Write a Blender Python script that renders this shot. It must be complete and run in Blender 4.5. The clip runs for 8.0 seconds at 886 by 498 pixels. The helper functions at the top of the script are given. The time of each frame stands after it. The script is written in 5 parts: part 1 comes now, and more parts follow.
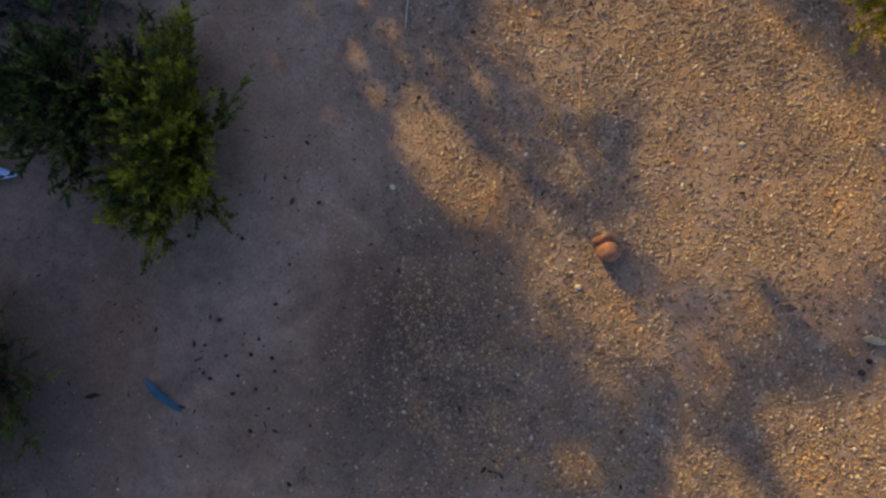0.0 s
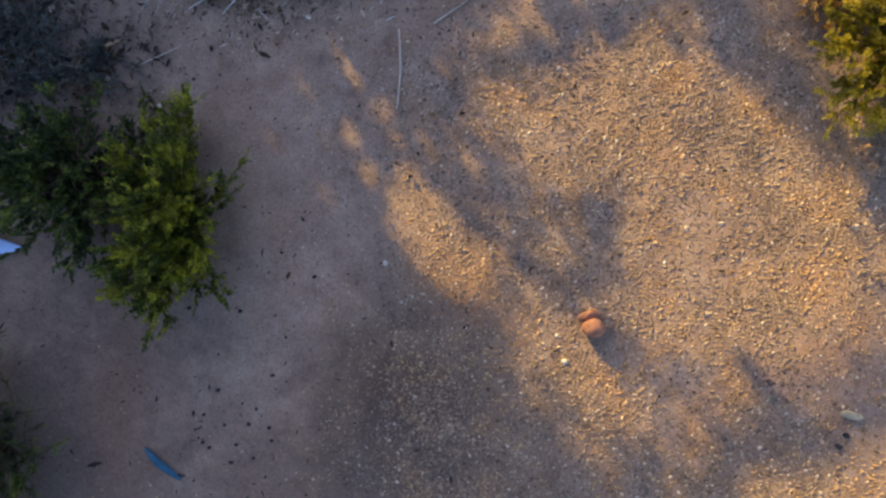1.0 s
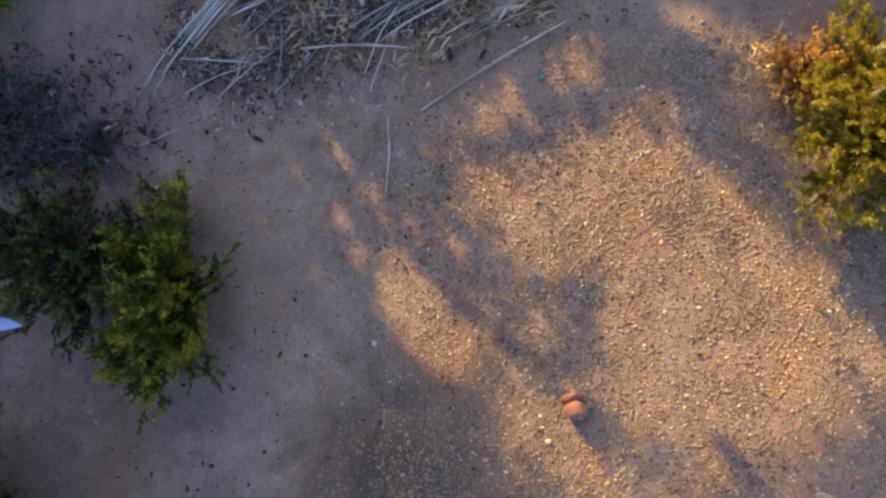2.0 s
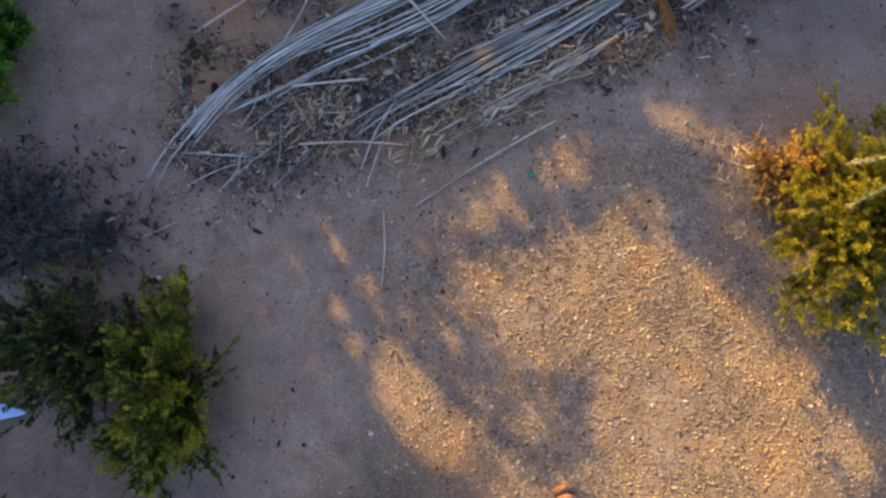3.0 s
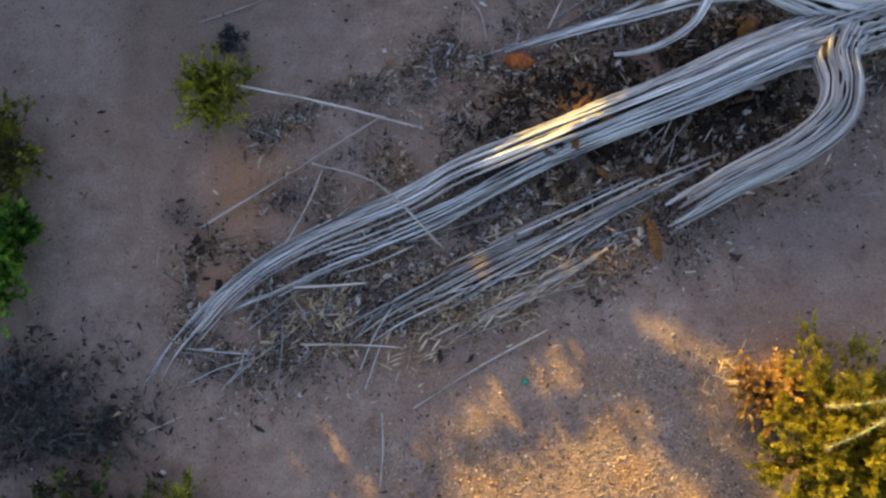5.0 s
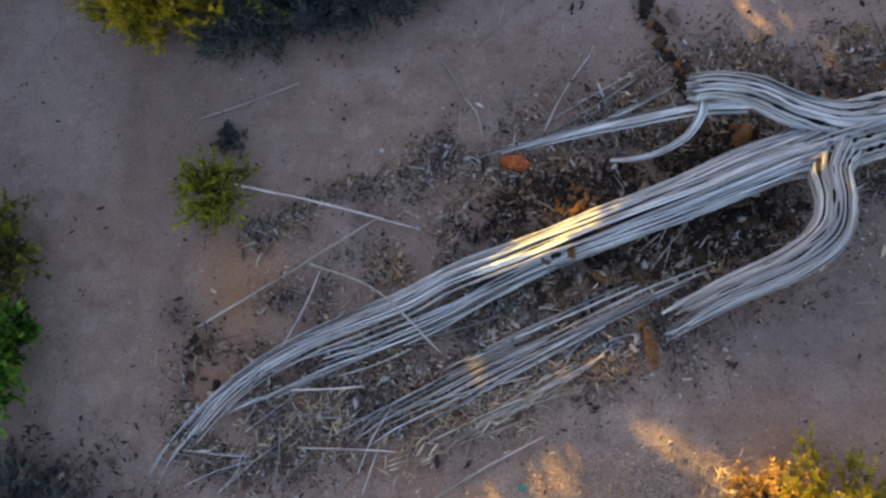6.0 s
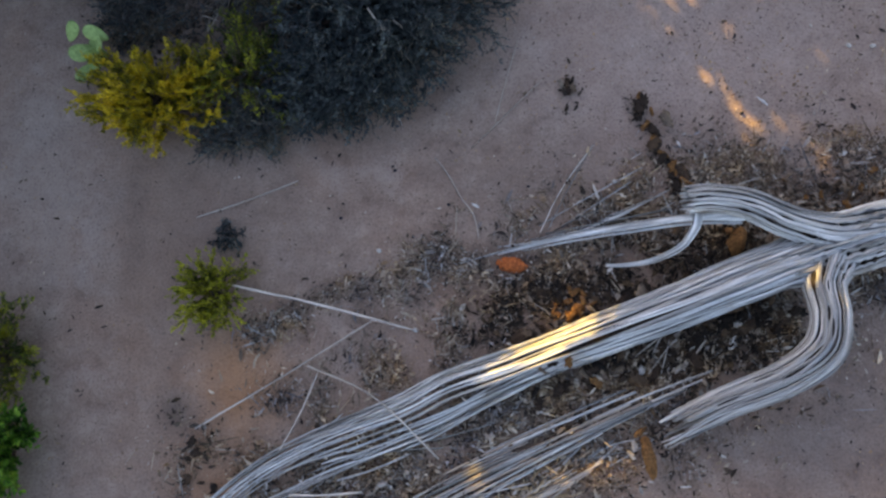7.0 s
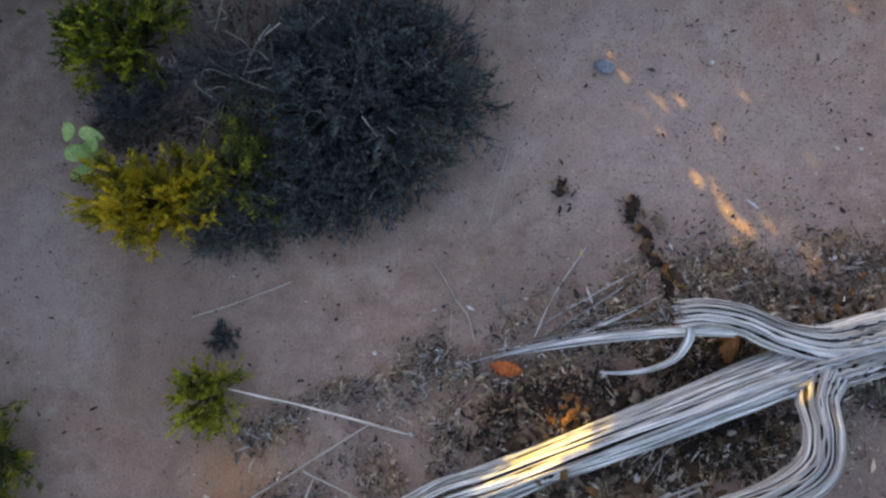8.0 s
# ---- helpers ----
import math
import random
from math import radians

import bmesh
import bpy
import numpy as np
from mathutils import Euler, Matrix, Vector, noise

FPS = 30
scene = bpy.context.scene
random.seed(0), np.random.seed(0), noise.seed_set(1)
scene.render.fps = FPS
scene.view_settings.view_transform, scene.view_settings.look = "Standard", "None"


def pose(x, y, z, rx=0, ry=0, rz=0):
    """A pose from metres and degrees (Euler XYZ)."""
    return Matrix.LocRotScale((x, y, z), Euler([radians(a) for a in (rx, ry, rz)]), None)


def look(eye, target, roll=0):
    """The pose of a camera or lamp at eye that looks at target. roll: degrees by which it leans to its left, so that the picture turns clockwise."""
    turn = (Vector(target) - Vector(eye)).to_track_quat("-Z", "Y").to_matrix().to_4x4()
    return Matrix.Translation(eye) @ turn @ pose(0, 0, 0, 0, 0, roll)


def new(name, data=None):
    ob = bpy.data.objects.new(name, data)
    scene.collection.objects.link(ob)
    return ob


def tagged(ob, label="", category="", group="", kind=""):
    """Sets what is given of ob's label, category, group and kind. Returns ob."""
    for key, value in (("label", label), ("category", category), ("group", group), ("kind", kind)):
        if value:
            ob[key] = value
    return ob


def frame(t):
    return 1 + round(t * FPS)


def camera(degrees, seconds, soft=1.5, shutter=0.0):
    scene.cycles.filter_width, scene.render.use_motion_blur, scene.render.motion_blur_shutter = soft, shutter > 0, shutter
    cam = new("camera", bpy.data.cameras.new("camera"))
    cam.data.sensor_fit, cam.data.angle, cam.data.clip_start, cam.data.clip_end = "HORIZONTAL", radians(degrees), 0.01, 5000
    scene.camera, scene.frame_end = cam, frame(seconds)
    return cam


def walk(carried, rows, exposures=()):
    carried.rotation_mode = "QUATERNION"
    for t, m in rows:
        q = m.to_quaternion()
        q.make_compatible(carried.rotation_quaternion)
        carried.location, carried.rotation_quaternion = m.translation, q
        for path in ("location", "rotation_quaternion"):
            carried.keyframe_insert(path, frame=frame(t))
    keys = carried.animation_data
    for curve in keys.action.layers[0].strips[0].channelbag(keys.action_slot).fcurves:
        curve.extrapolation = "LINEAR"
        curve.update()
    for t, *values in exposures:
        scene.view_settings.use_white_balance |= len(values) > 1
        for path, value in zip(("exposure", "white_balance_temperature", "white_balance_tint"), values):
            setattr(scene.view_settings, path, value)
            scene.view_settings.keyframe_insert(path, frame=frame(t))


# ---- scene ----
cam = camera(72.0, 8.0, soft=2.5)
PATH = [
    (0, 0.632, -0.108, 3.464, 2.40, 6.46, 0.72),
    (0.5, 0.662, 0.085, 3.530, 2.67, 6.58, 0.57),
    (1, 0.696, 0.279, 3.597, 3.09, 6.47, 0.45),
    (1.5, 0.751, 0.492, 3.661, 3.40, 6.56, 0.43),
    (3, 0.816, 1.205, 3.887, 5.15, 6.13, 0.13),
    (3.5, 0.832, 1.520, 3.967, 5.14, 6.08, 0.36),
    (4, 0.847, 1.814, 4.030, 5.72, 6.10, 0.40),
    (4.5, 0.824, 2.135, 4.101, 6.00, 5.63, 0.29),
    (6, 0.856, 3.093, 4.245, 7.19, 5.65, 0.15),
    (6.5, 0.872, 3.403, 4.291, 7.80, 5.69, 0.10),
    (7, 0.884, 3.710, 4.342, 8.41, 5.65, -0.18),
    (7.5, 0.896, 4.031, 4.402, 8.94, 5.48, -0.33),
    (8, 0.909, 4.361, 4.465, 9.42, 5.33, -0.58),
]
EXPOSURES = [(t, stops - 0.06, white + 190, 20) for t, stops, white in ((0, 0.35, 6000), (0.5, 0.8, 5950), (1, 1.12, 5930), (1.5, 1.18, 5950), (3, 1.25, 6080), (4.5, 1.28, 6420), (6.5, 1.5, 6730), (8, 1.74, 7100))]
walk(cam, [(t, pose(x, y, z, rx, ry, rz)) for t, x, y, z, rx, ry, rz in PATH], EXPOSURES)

# ---- world, sun ----
SUN_EL = 20.0
S = Vector((0.553, -0.833))   # the way the sunlight travels over the ground
P = Vector((0.833, 0.553))    # across it
world = bpy.data.worlds.new("world")
scene.world = world
world.use_nodes = True
wn = world.node_tree.nodes
sky = wn.new("ShaderNodeTexSky")
sky.sky_type, sky.sun_disc = "NISHITA", False
sky.dust_density, sky.ozone_density = 1.4, 1.35
sky.sun_elevation, sky.sun_rotation = radians(SUN_EL), math.atan2(-S.x, -S.y)
wn["Background"].inputs["Strength"].default_value = 0.135
world.node_tree.links.new(sky.outputs[0], wn["Background"].inputs["Color"])
sun = new("sun", bpy.data.lights.new("sun", "SUN"))
sun.data.energy, sun.data.angle, sun.data.color = 5.0, radians(0.44), (1.0, 0.7, 0.14)
el = radians(SUN_EL)
sun.matrix_world = look((-S.x * 30 * math.cos(el), -S.y * 30 * math.cos(el), 30 * math.sin(el)), (0, 0, 0))


# ---- materials ----
def material(name, rough=0.9):
    m = bpy.data.materials.new(name)
    m.use_nodes = True
    nt = m.node_tree
    b = nt.nodes["Principled BSDF"]
    b.inputs["Roughness"].default_value = rough
    b.inputs["Specular IOR Level"].default_value = 0.25
    return m, nt, b


def node(nt, kind, **values):
    n = nt.nodes.new(kind)
    for key, v in values.items():
        n.inputs[key.replace("_", " ")].default_value = v
    return n


def ramp(nt, source, *stops):
    r = nt.nodes.new("ShaderNodeValToRGB")
    e = r.color_ramp.elements
    while len(e) < len(stops):
        e.new(0.5)
    for k, (p, c) in enumerate(stops):
        e[k].position, e[k].color = p, (*c, 1)
    nt.links.new(source, r.inputs[0])
    return r.outputs[0]


def mixed(nt, fac, a, b, how="MIX"):
    m = nt.nodes.new("ShaderNodeMix")
    m.data_type, m.blend_type = "RGBA", how
    for key, v in ((0, fac), (6, a), (7, b)):
        if isinstance(v, (int, float)):
            m.inputs[key].default_value = v
        elif isinstance(v, tuple):
            m.inputs[key].default_value = (*v, 1)
        else:
            nt.links.new(v, m.inputs[key])
    return m.outputs[2]


def noise_of(nt, coords, scale, detail=6, rough=0.6):
    n = node(nt, "ShaderNodeTexNoise", Scale=scale, Detail=detail, Roughness=rough)
    nt.links.new(coords, n.inputs["Vector"])
    return n.outputs["Fac"]


def bumped(nt, b, height, strength, distance):
    n = node(nt, "ShaderNodeBump", Strength=strength, Distance=distance)
    nt.links.new(height, n.inputs["Height"])
    nt.links.new(n.outputs[0], b.inputs["Normal"])


# centre, radii, share, colour
SOIL_AND_SHADE_PATCHES = (
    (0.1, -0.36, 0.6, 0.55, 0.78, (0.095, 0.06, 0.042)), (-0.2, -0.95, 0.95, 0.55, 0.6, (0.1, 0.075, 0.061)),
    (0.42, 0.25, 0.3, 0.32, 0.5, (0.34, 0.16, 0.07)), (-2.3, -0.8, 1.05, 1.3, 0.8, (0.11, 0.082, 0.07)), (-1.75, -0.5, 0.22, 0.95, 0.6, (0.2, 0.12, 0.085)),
    (-1.05, 3.42, 0.34, 0.44, 0.75, (0.44, 0.21, 0.095)), (-1.22, 2.72, 0.32, 0.3, 0.55, (0.4, 0.2, 0.1)), (-0.1, 2.7, 1.3, 0.55, 0.45, (0.27, 0.16, 0.1)),
    (-1.72, 4.1, 0.36, 1.1, 0.45, (0.3, 0.195, 0.135)), (-1.5, 3.2, 0.16, 0.14, 0.55, (0.12, 0.09, 0.075)),
    (-1.92, 4.7, 0.09, 0.5, 0.4, (0.16, 0.11, 0.085)), (1.35, 4.95, 0.9, 0.4, 0.35, (0.17, 0.125, 0.1)),
    # dark ground under shrubs and brush: leaf litter and shade, both put in the colour
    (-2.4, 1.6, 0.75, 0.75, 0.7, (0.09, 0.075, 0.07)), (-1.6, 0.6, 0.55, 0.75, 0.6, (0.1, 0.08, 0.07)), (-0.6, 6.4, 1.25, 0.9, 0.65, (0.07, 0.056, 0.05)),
    # bluish shade beside the bent arm, painted as darker ground
    (3.05, 3.1, 0.9, 0.7, 0.4, (0.16, 0.125, 0.11)),
    (-1.3, 4.7, 0.8, 0.85, 0.5, (0.235, 0.16, 0.118)), (2.3, 5.9, 1.2, 1.0, 0.55, (0.47, 0.345, 0.285)), (-2.6, 5.0, 0.5, 0.8, 0.5, (0.4, 0.31, 0.25)),
    # shade in the hollow and along the stem, painted nearly black
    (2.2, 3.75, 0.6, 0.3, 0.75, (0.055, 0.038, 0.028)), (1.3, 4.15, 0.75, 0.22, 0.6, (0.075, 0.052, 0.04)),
)


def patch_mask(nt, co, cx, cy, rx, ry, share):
    """A ragged patch: 1 inside, fading over its rim."""
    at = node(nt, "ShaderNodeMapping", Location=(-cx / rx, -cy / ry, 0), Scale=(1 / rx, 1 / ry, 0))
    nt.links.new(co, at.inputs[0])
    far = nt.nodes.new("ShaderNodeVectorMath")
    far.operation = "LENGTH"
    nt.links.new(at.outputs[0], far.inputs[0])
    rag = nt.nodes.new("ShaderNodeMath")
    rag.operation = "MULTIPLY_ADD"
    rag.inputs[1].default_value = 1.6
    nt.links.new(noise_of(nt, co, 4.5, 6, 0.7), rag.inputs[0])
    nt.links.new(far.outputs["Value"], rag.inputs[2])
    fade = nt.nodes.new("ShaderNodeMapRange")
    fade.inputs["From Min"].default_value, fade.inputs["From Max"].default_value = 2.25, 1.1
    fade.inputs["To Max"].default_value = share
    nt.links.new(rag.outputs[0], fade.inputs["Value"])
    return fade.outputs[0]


def ground_material():
    m, nt, b = material("desert_soil", 0.95)
    co = nt.nodes.new("ShaderNodeTexCoord").outputs["Object"]
    big = noise_of(nt, co, 0.7, 4)
    mid = noise_of(nt, co, 5.0, 8, 0.65)
    fine = noise_of(nt, co, 55.0, 4, 0.7)
    base = ramp(nt, mid, (0.3, (0.2, 0.132, 0.097)), (0.44, (0.3, 0.206, 0.156)), (0.56, (0.335, 0.236, 0.178)), (0.7, (0.42, 0.305, 0.235)))
    red = ramp(nt, big, (0.46, (0, 0, 0)), (0.64, (1, 1, 1)))
    base = mixed(nt, red, base, mixed(nt, 0.3, base, (0.37, 0.19, 0.11)))
    pale = ramp(nt, noise_of(nt, co, 1.9, 5, 0.7), (0.52, (0, 0, 0)), (0.66, (0.55, 0.55, 0.55)))
    base = mixed(nt, pale, base, (0.42, 0.315, 0.25))
    # patches: red clay, trodden and darker soil, and shade painted by stem, arm and shrubs
    for cx, cy, rx, ry, share, colour in SOIL_AND_SHADE_PATCHES:
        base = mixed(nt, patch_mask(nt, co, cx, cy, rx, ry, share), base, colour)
    grit = ramp(nt, fine, (0.34, (0.74, 0.74, 0.74)), (0.5, (1, 1, 1)), (0.68, (1.13, 1.13, 1.13)))
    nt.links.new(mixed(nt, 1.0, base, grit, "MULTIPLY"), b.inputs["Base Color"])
    lumps = noise_of(nt, co, 24.0, 3, 0.6)
    bumped(nt, b, mixed(nt, 0.45, mixed(nt, 0.5, mid, fine), lumps), 0.85, 0.015)
    return m


def island_material(name, stops, rough=0.9, object_random=False, grain=60, bump=0.004):
    m, nt, b = material(name, rough)
    if object_random:
        rnd = nt.nodes.new("ShaderNodeObjectInfo").outputs["Random"]
    else:
        rnd = nt.nodes.new("ShaderNodeNewGeometry").outputs["Random Per Island"]
    co = nt.nodes.new("ShaderNodeTexCoord").outputs["Object"]
    g = noise_of(nt, co, grain, 4)
    shade = ramp(nt, g, (0.3, (0.6, 0.6, 0.6)), (0.65, (1.15, 1.15, 1.15)))
    col = mixed(nt, 1.0, ramp(nt, rnd, *stops), shade, "MULTIPLY")
    tint = ramp(nt, noise_of(nt, co, 2.2, 5), (0.36, (0.66, 0.67, 0.76)), (0.5, (1, 1, 1)), (0.62, (1.25, 1.07, 0.82)))
    nt.links.new(mixed(nt, 1.0, col, tint, "MULTIPLY"), b.inputs["Base Color"])
    bumped(nt, b, g, 0.5, bump)
    return m


def wood_material(name, dark, mid, light, warm=(0.40, 0.31, 0.22), low=0.55):
    """Weathered wood with grain along the length, by the UV map."""
    m, nt, b = material(name, 0.8)
    uv = nt.nodes.new("ShaderNodeUVMap").outputs[0]
    rnd = nt.nodes.new("ShaderNodeObjectInfo").outputs["Random"]
    map_ = node(nt, "ShaderNodeMapping", Scale=(2.6, 1.5, 1))
    nt.links.new(uv, map_.inputs[0])
    comb = node(nt, "ShaderNodeCombineXYZ")
    for k in range(3):
        mul = nt.nodes.new("ShaderNodeMath")
        mul.operation = "MULTIPLY"
        mul.inputs[1].default_value = 37.0 + k * 11
        nt.links.new(rnd, mul.inputs[0])
        nt.links.new(mul.outputs[0], comb.inputs[k])
    nt.links.new(comb.outputs[0], map_.inputs["Location"])
    g = noise_of(nt, map_.outputs[0], 1.6, 6, 0.65)
    co = nt.nodes.new("ShaderNodeTexCoord").outputs["Object"]
    patch = noise_of(nt, co, 3.0, 4)
    col = ramp(nt, g, (0.32, dark), (0.5, mid), (0.66, light))
    col = mixed(nt, ramp(nt, patch, (0.55, (0, 0, 0)), (0.75, (0.6, 0.6, 0.6))), col, warm)
    fine_map = node(nt, "ShaderNodeMapping", Scale=(6, 1.1, 1))
    nt.links.new(uv, fine_map.inputs[0])
    nt.links.new(comb.outputs[0], fine_map.inputs["Location"])
    crack = noise_of(nt, fine_map.outputs[0], 1.0, 3, 0.6)
    col = mixed(nt, 1.0, col, ramp(nt, crack, (0.38, (0.2, 0.19, 0.185)), (0.47, (1, 1, 1))), "MULTIPLY")
    tone = ramp(nt, rnd, (0.0, (low, low * 0.97, low * 0.92)), (0.5, (0.95, 0.95, 0.95)), (1.0, (1.25, 1.25, 1.25)))
    nt.links.new(mixed(nt, 1.0, col, tone, "MULTIPLY"), b.inputs["Base Color"])
    bumped(nt, b, mixed(nt, 0.5, g, crack), 0.9, 0.009)
    return m


def leaf_material(name, stops, clear=0.3):
    m, nt, b = material(name, 0.6)
    rnd = nt.nodes.new("ShaderNodeNewGeometry").outputs["Random Per Island"]
    co = nt.nodes.new("ShaderNodeTexCoord").outputs["Object"]
    clump = nt.nodes.new("ShaderNodeMath")
    clump.operation = "MULTIPLY_ADD"
    clump.inputs[1].default_value = 2.6
    nt.links.new(noise_of(nt, co, 6.5, 2), clump.inputs[0])
    few = nt.nodes.new("ShaderNodeMath")
    few.operation = "MULTIPLY_ADD"
    few.inputs[1].default_value, few.inputs[2].default_value = 0.5, -1.05
    nt.links.new(rnd, few.inputs[0])
    nt.links.new(few.outputs[0], clump.inputs[2])
    col = ramp(nt, clump.outputs[0], *stops)
    nt.links.new(col, b.inputs["Base Color"])
    t = nt.nodes.new("ShaderNodeBsdfTranslucent")
    nt.links.new(col, t.inputs[0])
    mx = node(nt, "ShaderNodeMixShader", Fac=clear)
    nt.links.new(b.outputs[0], mx.inputs[1])
    nt.links.new(t.outputs[0], mx.inputs[2])
    nt.links.new(mx.outputs[0], nt.nodes["Material Output"].inputs[0])
    return m


def plain_material(name, colour, rough=0.6, grain=20, spread=0.25):
    m, nt, b = material(name, rough)
    co = nt.nodes.new("ShaderNodeTexCoord").outputs["Object"]
    g = noise_of(nt, co, grain, 5)
    lo, hi = tuple(c * (1 - spread) for c in colour), tuple(min(1, c * (1 + spread)) for c in colour)
    nt.links.new(ramp(nt, g, (0.35, lo), (0.65, hi)), b.inputs["Base Color"])
    bumped(nt, b, g, 0.4, 0.004)
    return m


SOIL = ground_material()
GRAVEL = island_material("gravel", ((0, (0.13, 0.09, 0.07)), (0.15, (0.25, 0.178, 0.128)), (0.84, (0.38, 0.27, 0.182)), (0.95, (0.48, 0.375, 0.27)), (1, (0.66, 0.565, 0.45))))
LITTER = island_material("plant_litter", ((0, (0.03, 0.024, 0.021)), (0.35, (0.12, 0.083, 0.058)), (0.7, (0.3, 0.21, 0.145)), (0.92, (0.49, 0.4, 0.31)), (1, (0.7, 0.62, 0.52))))
DARKLITTER = island_material("dark_plant_litter", ((0, (0.02, 0.016, 0.014)), (0.5, (0.06, 0.046, 0.036)), (0.85, (0.13, 0.1, 0.075)), (1, (0.3, 0.24, 0.17))))
TWIGLITTER = island_material("pale_twig_litter", ((0, (0.11, 0.08, 0.058)), (0.6, (0.29, 0.22, 0.15)), (1, (0.54, 0.44, 0.32))))
PALEFLAKE = island_material("pale_skin_flakes", ((0, (0.18, 0.16, 0.145)), (0.5, (0.44, 0.38, 0.32)), (1, (0.78, 0.72, 0.63))))
SHADELITTER = island_material("shade_dark_skin_litter", ((0, (0.012, 0.009, 0.008)), (0.6, (0.045, 0.03, 0.02)), (0.92, (0.12, 0.075, 0.04)), (1, (0.4, 0.33, 0.26))))
STRAWGREY = island_material("grey_rib_splinters", ((0, (0.16, 0.15, 0.14)), (0.5, (0.36, 0.34, 0.31)), (1, (0.62, 0.59, 0.54))))
RIBWOOD = wood_material("weathered_rib_wood", (0.19, 0.185, 0.18), (0.61, 0.6, 0.57), (0.94, 0.925, 0.89), low=0.6)
FUSEDWOOD = wood_material("fused_grey_wood", (0.13, 0.126, 0.12), (0.42, 0.41, 0.39), (0.72, 0.71, 0.685), low=0.72)
OLDRIB = wood_material("dirty_grey_rib_wood", (0.12, 0.114, 0.108), (0.5, 0.48, 0.45), (0.86, 0.84, 0.8), low=0.42)
STICKWOOD = wood_material("dry_stick_wood", (0.26, 0.215, 0.175), (0.7, 0.61, 0.52), (0.9, 0.82, 0.72), low=0.85)
BROWNSTICK = wood_material("brown_stick_wood", (0.18, 0.145, 0.115), (0.48, 0.4, 0.33), (0.68, 0.59, 0.5), low=0.9)
STEMWOOD = plain_material("shrub_bark", (0.12, 0.09, 0.065), 0.9, 40)
TREEBARK = plain_material("tree_bark", (0.13, 0.11, 0.07), 0.9, 8)
DEADTWIG = island_material("dead_grey_twigs", ((0, (0.018, 0.022, 0.024)), (0.55, (0.052, 0.06, 0.064)), (0.9, (0.14, 0.145, 0.145)), (1, (0.4, 0.35, 0.26))))
LEAF_YELLOW = leaf_material("yellow_green_leaves", ((0, (0.12, 0.12, 0.015)), (0.4, (0.32, 0.29, 0.025)), (1, (0.62, 0.5, 0.04))), 0.42)
LEAF_GOLD = leaf_material("golden_flowering_leaves", ((0, (0.07, 0.075, 0.012)), (0.35, (0.32, 0.27, 0.015)), (0.7, (0.7, 0.5, 0.02)), (1, (0.8, 0.6, 0.04))))
LEAF_LIME = leaf_material("lime_green_leaves", ((0, (0.07, 0.085, 0.012)), (0.4, (0.27, 0.28, 0.02)), (1, (0.6, 0.56, 0.04))))
LEAF_GREEN = leaf_material("green_leaves", ((0, (0.016, 0.035, 0.01)), (0.4, (0.11, 0.145, 0.018)), (1, (0.5, 0.48, 0.03))))
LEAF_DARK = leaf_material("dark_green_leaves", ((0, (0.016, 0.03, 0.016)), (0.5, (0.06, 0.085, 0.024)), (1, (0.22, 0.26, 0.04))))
LEAF_FRESH = leaf_material("fresh_green_leaves", ((0, (0.02, 0.06, 0.012)), (0.45, (0.1, 0.26, 0.025)), (1, (0.34, 0.52, 0.06))))
LEAF_DULL = leaf_material("dull_grey_leaves", ((0, (0.014, 0.022, 0.025)), (0.5, (0.05, 0.068, 0.07)), (1, (0.17, 0.195, 0.18))), 0.1)
LEAF_TREE = leaf_material("tree_leaves", ((0, (0.03, 0.05, 0.015)), (1, (0.09, 0.11, 0.03))), 0.05)
STRAW = leaf_material("dry_straw", ((0, (0.26, 0.17, 0.085)), (0.5, (0.52, 0.38, 0.22)), (1, (0.82, 0.68, 0.46))), 0.15)
DRYLEAF = leaf_material("dry_orange_leaves", ((0, (0.2, 0.1, 0.03)), (0.4, (0.58, 0.33, 0.09)), (1, (0.84, 0.6, 0.24))), 0.25)
PAD = plain_material("cactus_pad_skin", (0.32, 0.44, 0.14), 0.55, 30)
ORANGE = plain_material("orange_dried_pith", (0.42, 0.11, 0.03), 0.85, 45, 0.5)
OCHRE = plain_material("ochre_dried_pith", (0.2, 0.092, 0.03), 0.85, 45, 0.5)
HUSK = island_material("brown_husk", ((0, (0.018, 0.013, 0.01)), (0.6, (0.06, 0.036, 0.022)), (0.85, (0.13, 0.08, 0.045)), (1, (0.42, 0.34, 0.26))), object_random=True)
HOLLOWSHADE = plain_material("dark_hollow_shade", (0.028, 0.021, 0.017), 0.95, 30, 0.5)
STONE_GREY = plain_material("grey_stone", (0.2, 0.21, 0.23), 0.85, 25)
STONE_CREAM = plain_material("cream_stone", (0.46, 0.37, 0.24), 0.85, 30)
STONE_PALE = plain_material("pale_stone", (0.6, 0.54, 0.46), 0.85, 30)
STONE_RED = plain_material("orange_stone", (0.34, 0.16, 0.1), 0.85, 18, 0.4)
STONE_DARK = plain_material("dark_stone", (0.03, 0.028, 0.035), 0.8, 30)
GREYBARK = island_material("grey_brush_bark", ((0, (0.05, 0.045, 0.04)), (0.6, (0.13, 0.115, 0.1)), (1, (0.3, 0.27, 0.22))))
BLUE_PLASTIC = plain_material("blue_plastic", (0.025, 0.095, 0.16), 0.4, 15)
PALE_PLASTIC = plain_material("pale_blue_plastic", (0.42, 0.6, 0.95), 0.5, 10, 0.08)
GREEN_BIT = plain_material("teal_green_plastic", (0.03, 0.3, 0.2), 0.5, 30)


